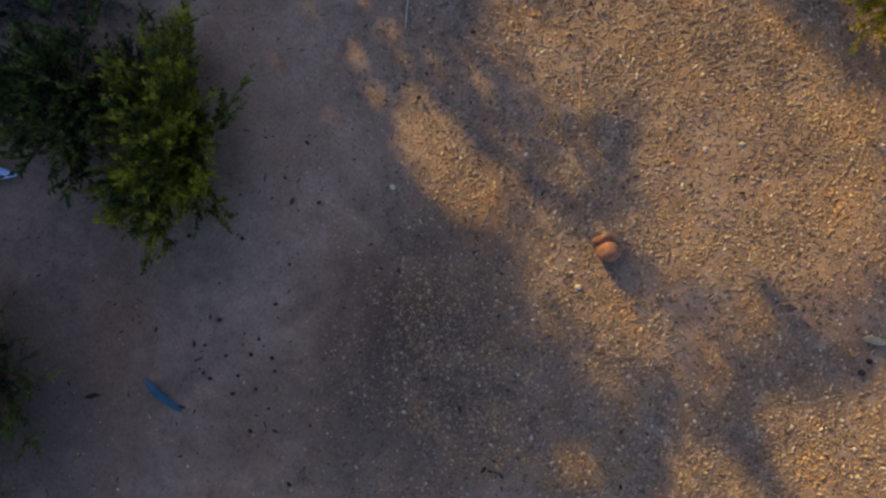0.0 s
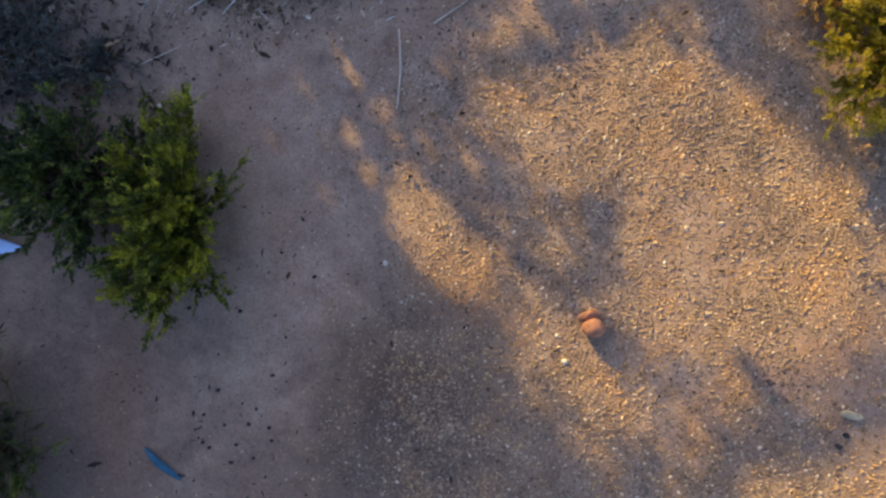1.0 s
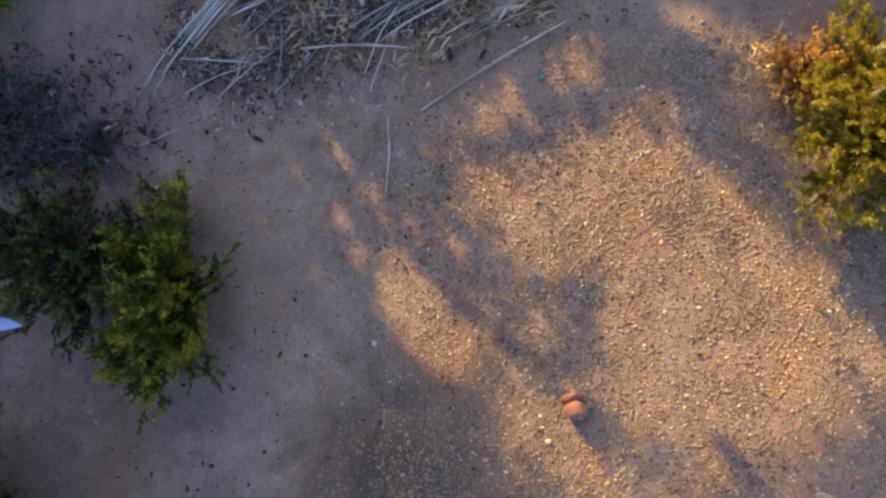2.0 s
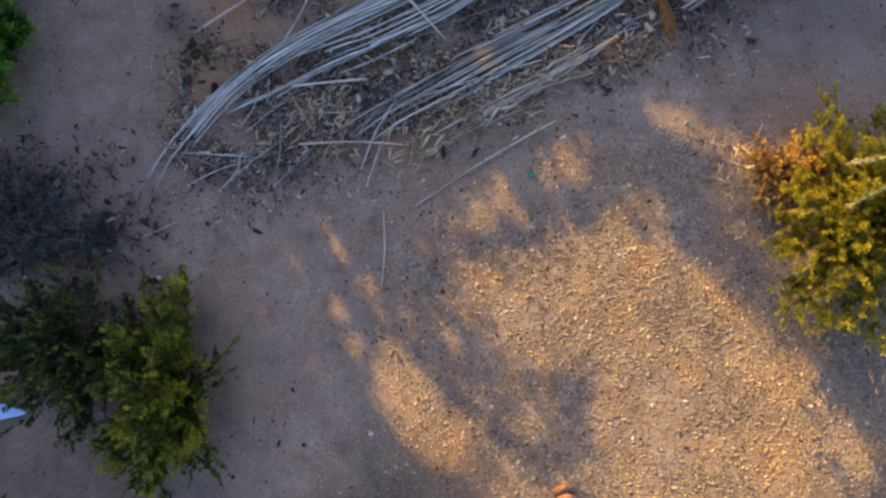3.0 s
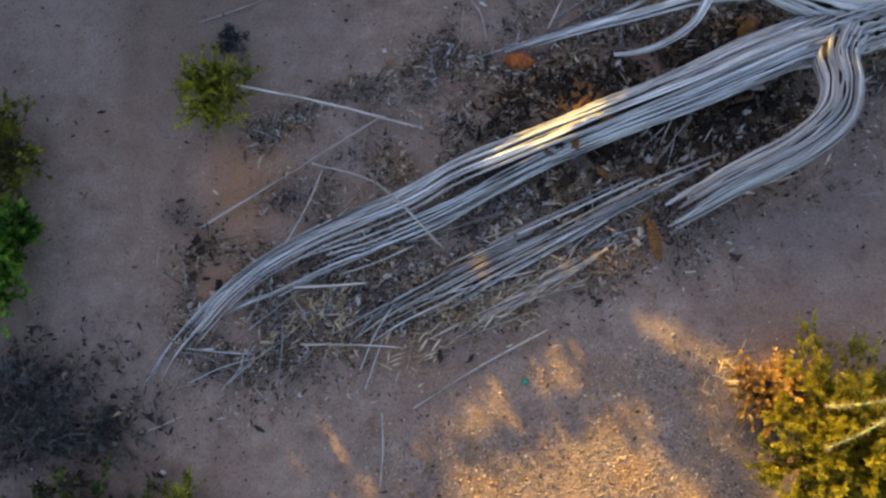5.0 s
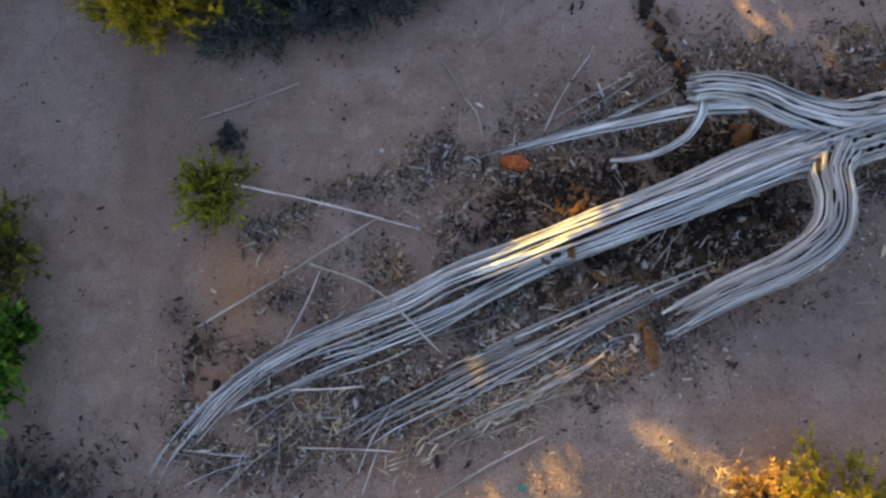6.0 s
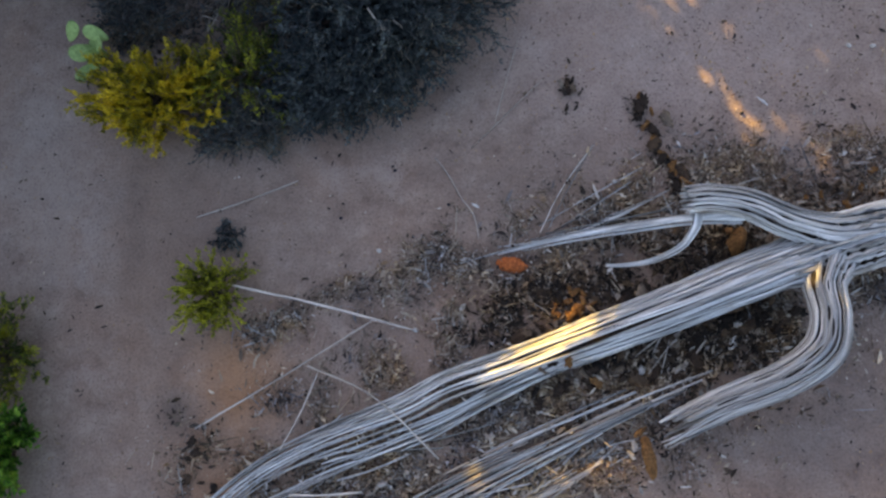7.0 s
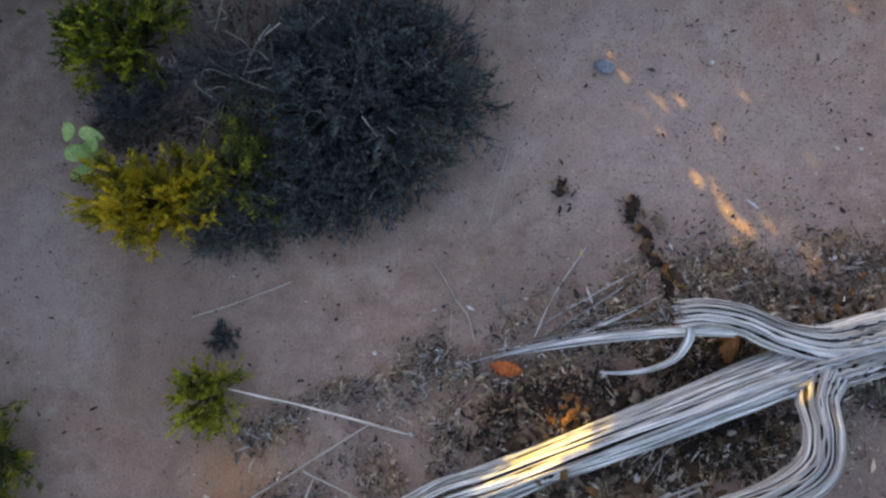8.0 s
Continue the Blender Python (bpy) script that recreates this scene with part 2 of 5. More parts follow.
# ---- mesh helpers ----
def mesh_object(name, verts, faces, mat, uvs=None, smooth=True):
    me = bpy.data.meshes.new(name)
    me.from_pydata([tuple(map(float, v)) for v in verts], [], [tuple(map(int, f)) for f in faces])
    me.materials.append(mat)
    if uvs is not None:
        layer = me.uv_layers.new(name="UVMap")
        idx = np.empty(len(me.loops), dtype=np.int32)
        me.loops.foreach_get("vertex_index", idx)
        layer.data.foreach_set("uv", np.asarray(uvs, dtype=np.float32)[idx].ravel())
    me.polygons.foreach_set("use_smooth", [smooth] * len(me.polygons))
    return new(name, me)


def part(name, geo, mat, parent, label="", smooth=True):
    ob = mesh_object(name, geo[0], geo[1], mat, geo[2] if len(geo) > 2 else None, smooth)
    ob.parent = parent
    return tagged(ob, label)


def thing(name, place, label, category, group=""):
    ob = new(name)
    ob.empty_display_size = 0.1
    ob.location = place
    return tagged(ob, label, category, group)


def join(geos):
    vs, fs, us, n = [], [], [], 0
    for g in geos:
        vs.append(np.asarray(g[0], float))
        fs += [tuple(i + n for i in f) for f in g[1]]
        if len(g) > 2:
            us.append(np.asarray(g[2], float))
        n += len(g[0])
    return (np.concatenate(vs), fs, np.concatenate(us)) if us else (np.concatenate(vs), fs)


def spline(points, n):
    """n places along a smooth line through a few points of any dimension."""
    p = np.asarray(points, float)
    p = np.vstack([2 * p[0] - p[1], p, 2 * p[-1] - p[-2]])
    k = len(p) - 3
    t = np.linspace(0, k, n)
    i = np.minimum(t.astype(int), k - 1)
    u = (t - i)[:, None]
    a, b, c, d = p[i], p[i + 1], p[i + 2], p[i + 3]
    return 0.5 * (2 * b + (c - a) * u + (2 * a - 5 * b + 4 * c - d) * u ** 2 + (3 * b - a - 3 * c + d) * u ** 3)


def frames_along(line):
    t = np.gradient(line, axis=0)
    t /= np.linalg.norm(t, axis=1)[:, None] + 1e-9
    side = np.cross(t, (0, 0, 1.0))
    side += np.where(np.linalg.norm(side, axis=1)[:, None] < 1e-3, np.array((1.0, 0, 0)), 0)
    side /= np.linalg.norm(side, axis=1)[:, None]
    return t, side, np.cross(side, t)


def tube(line, radius, sides=6, flat=1.0, twist=0.0):
    """A tapered tube along a line; radius: one number or one a place; flat: thickness over width."""
    line = np.asarray(line, float)
    n = len(line)
    r = np.broadcast_to(np.asarray(radius, float), (n,))
    t, side, up = frames_along(line)
    ang = np.linspace(0, 2 * math.pi, sides, endpoint=False)
    ca, sa = np.cos(ang), np.sin(ang) * flat
    tw = np.linspace(0, twist, n)[:, None]
    x = ca * np.cos(tw) - sa * np.sin(tw)
    y = ca * np.sin(tw) + sa * np.cos(tw)
    v = line[:, None] + r[:, None, None] * (x[..., None] * side[:, None] + y[..., None] * up[:, None])
    length = np.concatenate([[0], np.cumsum(np.linalg.norm(np.diff(line, axis=0), axis=1))])
    uv = np.stack([np.broadcast_to(np.abs(np.arange(sides) / sides - 0.5), (n, sides)), np.broadcast_to(length[:, None], (n, sides))], -1)
    f = [(i * sides + j, i * sides + (j + 1) % sides, (i + 1) * sides + (j + 1) % sides, (i + 1) * sides + j) for i in range(n - 1) for j in range(sides)]
    f += [tuple(range(sides))[::-1], tuple((n - 1) * sides + j for j in range(sides))]
    return v.reshape(-1, 3), f, uv.reshape(-1, 2)


def rock_geo(rng, size, rough=0.2, levels=3):
    bm = bmesh.new()
    bmesh.ops.create_icosphere(bm, subdivisions=levels, radius=1)
    off = Vector(rng.uniform(0, 50, 3))
    for v in bm.verts:
        k = 1 + rough * (noise.noise(v.co * 1.2 + off) + 0.5 * noise.noise(v.co * 3 + off))
        v.co = Vector((v.co.x * size[0] * k, v.co.y * size[1] * k, v.co.z * size[2] * k))
    g = np.array([v.co[:] for v in bm.verts]), [tuple(v.index for v in f.verts) for f in bm.faces]
    bm.free()
    return g


def random_rotations(rng, n):
    q = rng.normal(size=(n, 4))
    q /= np.linalg.norm(q, axis=1)[:, None]
    w, x, y, z = q.T
    return np.stack([1 - 2 * (y * y + z * z), 2 * (x * y - z * w), 2 * (x * z + y * w),
                     2 * (x * y + z * w), 1 - 2 * (x * x + z * z), 2 * (y * z - x * w),
                     2 * (x * z - y * w), 2 * (y * z + x * w), 1 - 2 * (x * x + y * y)], -1).reshape(n, 3, 3)


def scatter(base_v, base_f, places, sizes, rot):
    """Many copies of one small shape in one mesh. sizes: n x 3."""
    n, k = len(places), len(base_v)
    v = np.einsum("nij,nkj->nki", rot, base_v[None] * sizes[:, None, :]) + places[:, None]
    f = (np.asarray(base_f)[None] + (np.arange(n) * k)[:, None, None]).reshape(-1, len(base_f[0]))
    return v.reshape(-1, 3), f.tolist()


def ground_height(x, y):
    """Low mounds and hollows of the soil."""
    return (0.018 * np.sin(1.3 * x + 0.7 * y + 0.4) * np.cos(0.9 * y - 0.5 * x) + 0.008 * np.sin(4.1 * x + 1.7 * y) * np.sin(3.3 * y - 1.1 * x)
            + 0.004 * np.sin(11 * x + 3 * y) * np.sin(9 * y - 5 * x + 1))


# ---- ground ----
def axis_steps(lo, hi, step):
    core = np.arange(lo, hi, step)
    out = np.geomspace(step, 600, 34)
    return np.concatenate([(lo - out)[::-1], core, hi + out - step * 0.5])


def build_ground():
    xs, ys = axis_steps(-4, 5, 0.04), axis_steps(-2.5, 8.5, 0.04)
    gx, gy = np.meshgrid(xs, ys)
    rng = np.random.default_rng(2)
    gz = ground_height(gx, gy) + rng.normal(0, 0.0014, gx.shape)
    v = np.stack([gx, gy, gz], -1).reshape(-1, 3)
    nx, ny = len(xs), len(ys)
    i = (np.arange(ny - 1)[:, None] * nx + np.arange(nx - 1)[None]).ravel()
    f = np.stack([i, i + 1, i + nx + 1, i + nx], -1).tolist()
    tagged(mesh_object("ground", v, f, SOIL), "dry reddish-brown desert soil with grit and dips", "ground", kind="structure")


build_ground()


def blotch(x, y, seed, scale):
    return np.array([noise.noise(Vector((a * scale, b * scale, seed))) for a, b in zip(x, y)])


def gravel_density(x, y):
    """Stony patch in the open, bare soil elsewhere."""
    patch = 1 / (1 + np.exp(-(x + 0.06 - 0.12 * y) * 3.2)) / (1 + np.exp((y - 2.25 + 0.1 * x) * 4))
    far = 0.25 / (1 + np.exp(-(x - 1.6) * 3)) / (1 + np.exp(-(y - 4.4) * 3))
    patch = patch / (1 + np.exp((x - 4.1 + 0.5 * np.sin(2.3 * y)) * 3)) / (1 + np.exp(-(y + 2.5 + 0.4 * np.sin(2.7 * x)) * 3.5))
    band = 0.8 * np.exp(-(np.hypot((x - 2.2) / 0.45, (y - 2.15) / 0.22)) ** 4)
    return np.clip(0.07 + far + band + 0.93 * patch, 0, 1)


def turned_about_z(a):
    rot = np.zeros((len(a), 3, 3))
    rot[:, 0, 0], rot[:, 0, 1], rot[:, 1, 0], rot[:, 1, 1], rot[:, 2, 2] = np.cos(a), -np.sin(a), np.sin(a), np.cos(a), 1
    return rot


def build_gravel(name, n, seed, box, base, label):
    rng = np.random.default_rng(seed)
    x, y = rng.uniform(box[0], box[1], n), rng.uniform(box[2], box[3], n)
    dens = gravel_density(x, y)
    # thins out towards the rim of the stretch
    rim = np.clip(np.minimum(np.minimum(x - box[0], box[1] - x), np.minimum(y - box[2], box[3] - y)) / 0.7, 0, 1)
    keep = rng.uniform(0, 1, n) < rim * dens * np.clip(0.8 + 0.9 * blotch(x, y, 3.3, 1.9), 0.15, 1)
    x, y, dens = x[keep], y[keep], dens[keep]
    size = np.clip(rng.lognormal(0, 0.4, len(x)) * (base + 0.0016 * dens), 0.0025, 0.018)
    sizes = size[:, None] * rng.uniform((0.8, 0.6, 0.35), (1.4, 1.0, 0.65), (len(x), 3))
    z = ground_height(x, y) + size * 0.2
    oct_v = np.array([(1, 0, 0.1), (0.1, 1, -0.1), (-1, 0.1, 0), (0, -1, -0.1), (0.1, 0, 1)], float)
    oct_f = [(0, 1, 4), (1, 2, 4), (2, 3, 4), (3, 0, 4)]   # the buried underside is left off
    g = scatter(oct_v, oct_f, np.stack([x, y, z], -1), sizes, turned_about_z(rng.uniform(0, 6.283, len(x))))
    tagged(mesh_object(name, g[0], g[1], GRAVEL, smooth=False), label, "gravel", kind="stuff")


build_gravel("gravel", 300000, 5, (-4.0, 4.8, -3.0, 8.2), 0.0048, "loose tan and brown gravel scattered over the soil")
build_gravel("fine_gravel", 300000, 6, (-0.9, 3.6, -2.0, 3.0), 0.0036, "fine tan grit between the gravel")


# ---- fallen cactus skeleton ----
def keyed(values, n):
    return spline([(v,) for v in values], n)[:, 0]


def woven_stem(parent, axis, radii, count, seed, mesh_len, opening, squash=(1, 1), fray=(0, 0), ends=(0.0, 1.0), ragged=0.1, steps=110, wall=0.018, cluster=(1, 0.0, 0.0), narrow=(1, 1), mat=None, arc=(0, 360)):
    """A hollow stem of flat woody ribs side by side. They are grown together in places and part in lens-shaped slits;
    mesh_len: the slits' spacing, opening: the share of a rib's width that a slit takes, both along the stem."""
    rng = np.random.default_rng(seed)
    m = 240
    line, r = spline(axis, m), keyed(radii, m)
    pitch, wide_, flat, loose, thin = keyed(mesh_len, m), keyed(opening, m), keyed(squash, m), keyed(fray, m), keyed(narrow, m)
    t, side, up = frames_along(line)
    ll = np.concatenate([[0], np.cumsum(np.linalg.norm(np.diff(line, axis=0), axis=1))])
    phase = np.concatenate([[0], np.cumsum(np.diff(ll) / np.clip(pitch[1:], 0.03, 9))])
    full = radians(arc[1] - arc[0])
    closed = arc[1] - arc[0] >= 359
    gap = full / count
    # one slit line between each two neighbours
    slit = []
    for k in range(count + 1):
        q = np.sin(2 * math.pi * phase * rng.uniform(0.7, 1.3) + math.pi * (k % 2) + rng.uniform(-0.9, 0.9) + 1.5 * np.sin(phase * rng.uniform(1.1, 2.3) + k))
        some = 0.6 + 0.7 * np.sin(phase * rng.uniform(0.5, 0.9) + rng.uniform(0, 6))
        slit.append(np.clip(0.08 + (q - 0.05) * some * rng.uniform(0.8, 1.3), 0.06, 1) * wide_)
    if closed:
        slit[-1] = slit[0]
    loc = np.array(parent.location)
    u_out = np.array((-1, -0.86, -0.3, 0.35, 0.86, 1, 0.75, -0.75))
    d_out = np.array((-0.45, -0.1, -0.06, 0.06, -0.06, -0.45, -1.0, -1.0))
    for k in range(count):
        a0 = radians(arc[0]) + gap * (k + 0.5 + rng.uniform(-0.12, 0.12))
        a0 += cluster[1] / cluster[0] * math.sin(cluster[0] * a0 + cluster[2])
        s = np.linspace((ends[0] + rng.uniform(0, min(0.015, ragged * 0.3))) * (m - 1), (ends[1] - rng.uniform(0, ragged)) * (m - 1), steps)
        of = lambda arr: np.interp(s, np.arange(m), arr)
        of3 = lambda arr: np.stack([of(arr[:, q]) for q in range(3)], -1)
        L, sd, upv, rr, ff, len_ = of3(line), of3(side), of3(up), of(r), of(flat), of(ll)
        swing = 0.1 * gap * np.sin(len_ * rng.uniform(2, 5) + rng.uniform(0, 6))
        lo = a0 + swing - gap * 0.5 * of(thin) * (1 - of(slit[k]))
        hi = a0 + swing + gap * 0.5 * of(thin) * (1 - of(slit[k + 1]))
        free = of(loose)
        shift = free * (rng.normal(0, 1) + rng.normal(0, 1.1) * (s / (m - 1) - 0.6) * 2) + 0.4 * free * np.sin(len_ * rng.uniform(2, 4) + rng.uniform(0, 6))
        lift = 0.4 * free * rng.uniform(-0.5, 1.2)
        rr = rr * (1 + rng.uniform(-0.07, 0.06)) + 0.004 * np.sin(len_ * rng.uniform(5, 11) + k)
        twist = rng.normal(0, 0.12) + 0.1 * np.sin(len_ * rng.uniform(3, 7) + rng.uniform(0, 6))
        thick = np.minimum(wall * rng.uniform(0.8, 1.2), 0.9 * rr * (hi - lo)) * np.where(s > s[-4], 0.6, 1)
        ang = (lo + hi)[:, None] * 0.5 + (hi - lo)[:, None] * 0.5 * u_out[None] * np.where(s > s[-3], 0.5, 1)[:, None]
        rad = rr[:, None] + thick[:, None] * d_out[None] + (twist * (hi - lo) * rr)[:, None] * u_out[None]
        v = L[:, None] + (np.cos(ang) * rad + shift[:, None])[..., None] * sd[:, None] + (np.sin(ang) * rad * ff[:, None] + lift[:, None])[..., None] * upv[:, None]
        low = v[..., 2].min(axis=1)
        v[..., 2] += np.maximum(0, ground_height(v[:, 0, 0], v[:, 0, 1]) + 0.002 - low)[:, None]
        n, e = len(s), len(u_out)
        f = [(i * e + q, i * e + (q + 1) % e, (i + 1) * e + (q + 1) % e, (i + 1) * e + q) for i in range(n - 1) for q in range(e)]
        f += [tuple(range(e))[::-1], tuple((n - 1) * e + q for q in range(e))]
        uv = np.stack([np.broadcast_to(u_out * 0.3 + k * 1.7, (n, e)), np.broadcast_to(len_[:, None], (n, e))], -1)
        part("rib", (v.reshape(-1, 3) - loc, f, uv.reshape(-1, 2)), mat or RIBWOOD, parent)


# the two sheaves into which the stem parts
UPPER_SHEAF = [(3.25, 4.36, 0.25), (2.60, 4.15, 0.26), (2.07, 3.94, 0.21), (1.62, 3.77, 0.195), (0.89, 3.49, 0.175), (0.53, 3.36, 0.122), (0.22, 3.19, 0.089), (-0.18, 3.03, 0.069), (-0.50, 2.90, 0.058), (-0.81, 2.74, 0.044), (-1.05, 2.56, 0.034), (-1.24, 2.35, 0.023), (-1.40, 2.13, 0.016), (-1.51, 1.88, 0.012)]
LOWER_SHEAF = [(3.25, 4.36, 0.25), (2.60, 4.15, 0.26), (2.07, 3.94, 0.21), (1.62, 3.77, 0.195), (1.19, 3.61, 0.14), (0.83, 3.45, 0.105), (0.46, 3.26, 0.085), (0.15, 3.13, 0.065), (-0.12, 3.02, 0.055), (-0.32, 2.95, 0.05), (-0.72, 2.80, 0.045), (-1.14, 2.61, 0.04), (-1.39, 2.32, 0.03)]


def build_skeleton():
    sk = thing("cactus_skeleton", (2.85, 4.25, 0), "fallen bleached grey cactus skeleton with split woody ribs", "dead cactus")
    # trunk, from beyond the joint to the forks
    trunk = [(6.2, 5.25, 0.22), (4.6, 4.75, 0.25), (3.6, 4.46, 0.26), (3.05, 4.3, 0.26), (2.6, 4.15, 0.25), (2.25, 4.01, 0.22)]
    woven_stem(sk, trunk, (0.2, 0.19, 0.187, 0.2, 0.142, 0.05), 29, 3, (0.34, 0.3, 0.15, 0.1, 0.12, 0.2), (0.36, 0.48, 0.72, 0.86, 0.6, 0.36), ragged=0.04, steps=190, mat=FUSEDWOOD)
    # long stem: whole near the joint, then parting into two sheaves of loose ribs; the underside breaks off
    woven_stem(sk, UPPER_SHEAF, (0.12, 0.153, 0.145, 0.138, 0.14, 0.14, 0.138, 0.13, 0.116, 0.11, 0.112, 0.12, 0.14, 0.16), 15, 12, (0.25, 0.35, 0.6) + (0.8,) * 11, (0.2, 0.26, 0.46, 0.54) + (0.62,) * 10,
               squash=(1, 1, 1, 0.95, 0.85, 0.7, 0.55, 0.45, 0.4, 0.35, 0.3, 0.3, 0.25, 0.2), fray=(0, 0, 0, 0.002, 0.006, 0.012, 0.018, 0.022, 0.025, 0.027, 0.028, 0.03, 0.035, 0.045), ragged=0.22, steps=150,
               narrow=(1, 1, 1, 1, 0.95, 0.85, 0.75, 0.7, 0.65, 0.6, 0.55, 0.5, 0.42, 0.35), arc=(-50, 105))
    woven_stem(sk, LOWER_SHEAF, (0.12, 0.153, 0.145, 0.138, 0.13, 0.13, 0.13, 0.135, 0.14, 0.145, 0.15, 0.14, 0.14), 11, 22, (0.25, 0.35, 0.6) + (0.8,) * 10, (0.2, 0.26, 0.46, 0.56) + (0.62,) * 9,
               squash=(1, 1, 1, 0.9, 0.7, 0.5, 0.4, 0.35, 0.3, 0.3, 0.3, 0.25, 0.2), fray=(0, 0, 0, 0.002, 0.006, 0.012, 0.02, 0.026, 0.03, 0.034, 0.038, 0.042, 0.045), ragged=0.42, steps=130, wall=0.015,
               narrow=(1, 1, 1, 0.95, 0.85, 0.75, 0.68, 0.6, 0.54, 0.48, 0.42, 0.38, 0.34), arc=(105, 230))
    woven_stem(sk, [(3.25, 4.36, 0.25), (2.6, 4.15, 0.26), (2.07, 3.94, 0.21), (1.62, 3.775, 0.195), (1.15, 3.6, 0.17)], (0.12, 0.153, 0.145, 0.138, 0.13), 11, 23, (0.3, 0.3), (0.3, 0.4), ragged=0.3, steps=60, arc=(230, 310))
    # bent arm that curls back beside the stem
    arm = [(3.02, 4.4, 0.16), (2.95, 4.22, 0.265), (2.865, 4.04, 0.35), (2.85, 3.84, 0.42), (2.79, 3.64, 0.42), (2.58, 3.46, 0.34), (2.23, 3.29, 0.22), (1.86, 3.07, 0.11)]
    woven_stem(sk, arm, (0.2, 0.168, 0.12, 0.104, 0.112, 0.108, 0.098, 0.088), 24, 7, (0.14, 0.13, 0.13, 0.2, 0.34, 0.5, 0.6, 0.6), (0.5, 0.6, 0.66, 0.64, 0.6, 0.6, 0.62, 0.62), ragged=0.08, steps=130, fray=(0, 0, 0, 0, 0, 0, 0.003, 0.014), wall=0.013, mat=FUSEDWOOD)
    # short broken arm on the other side
    short = [(3.6, 4.47, 0.23), (3.25, 4.41, 0.285), (2.95, 4.37, 0.34), (2.67, 4.43, 0.4), (2.42, 4.54, 0.44), (2.2, 4.585, 0.45), (2.02, 4.575, 0.45)]
    woven_stem(sk, short, (0.18, 0.16, 0.132, 0.104, 0.095, 0.09, 0.09), 19, 9, (0.12, 0.12, 0.13, 0.24, 0.3, 0.35, 0.35), (0.7, 0.75, 0.62, 0.44, 0.4, 0.4, 0.4), ragged=0.03, steps=90, wall=0.014)
    # torn strips that hang on from the broken arm
    for k, (dy, dz, w, end) in enumerate(((0, 0, 0.03, (0.85, 4.31)), (0.022, -0.03, 0.016, (0.55, 4.24)), (-0.03, -0.05, 0.012, (1.02, 4.33)))):
        strip = spline([(2.4, 4.47 + dy, 0.42 + dz), (2.1, 4.475 + dy, 0.38 + dz), (1.72, 4.45 + dy, 0.22 + dz * 0.5), (1.3, 4.4 + dy, 0.1), (*end, 0.02)], 34)
        part("torn_strip", tube(strip - np.array(sk.location), np.linspace(w, w * 0.35, 34) * (1 + 0.1 * np.sin(np.linspace(0, 14, 34) + k)), 8, 0.35, 0.5), RIBWOOD, sk)
    curl = spline([(2.13, 4.5, 0.4), (2.1, 4.4, 0.4), (2.02, 4.29, 0.34), (1.87, 4.22, 0.24), (1.7, 4.2, 0.17), (1.58, 4.205, 0.14)], 26)
    part("curled_strip", tube(curl - np.array(sk.location), np.linspace(0.034, 0.014, 26), 8, 0.35, 0.9), RIBWOOD, sk)
    # dark tubes added inside the hollow wood, so that its slits look shaded
    for pts, rad in (([(5.9, 5.16, 0.22), (3.6, 4.46, 0.25), (2.9, 4.25, 0.25), (2.07, 3.94, 0.2), (1.265, 3.645, 0.16), (0.7, 3.4, 0.08)], (0.165, 0.16, 0.15, 0.11, 0.08, 0.03)),
                     ([(3.0, 4.26, 0.3), (2.84, 4.07, 0.36), (2.85, 3.84, 0.42), (2.79, 3.64, 0.41), (2.58, 3.46, 0.32), (2.23, 3.29, 0.2)], (0.1, 0.075, 0.078, 0.085, 0.08, 0.05)),
                     ([(2.95, 4.34, 0.31), (2.67, 4.43, 0.38), (2.42, 4.54, 0.43), (2.12, 4.585, 0.43)], (0.1, 0.078, 0.07, 0.06))):
        core = spline(pts, 40)
        part("rotten_core", tube(core - np.array(sk.location), keyed(rad, 40) * (1 + 0.08 * np.sin(np.linspace(0, 40, 40))), 12), HOLLOWSHADE, sk, "dark fill standing for the shade inside the hollow wood")


build_skeleton()


def loose_rib(line, width, seed, label="long grey cactus rib split off and lying loose", name="cactus_rib", mat=None, category="cactus rib", group="loose ribs"):
    rng = np.random.default_rng(seed)
    p = spline(line, 26)
    p[:, 2] = np.maximum(p[:, 2], ground_height(p[:, 0], p[:, 1]) + width * 0.5)
    ob_at = Vector(p[len(p) // 2])
    r = width * (1 + 0.12 * np.sin(np.linspace(0, 9, 26) + seed))
    r[-3:] *= np.array((0.9, 0.7, 0.4))
    g = tube(p - np.array(ob_at), r, 7, 0.6, rng.uniform(-0.6, 0.6))
    ob = mesh_object(name, g[0], g[1], mat or RIBWOOD, g[2])
    ob.location = ob_at
    return tagged(ob, label, category, group)


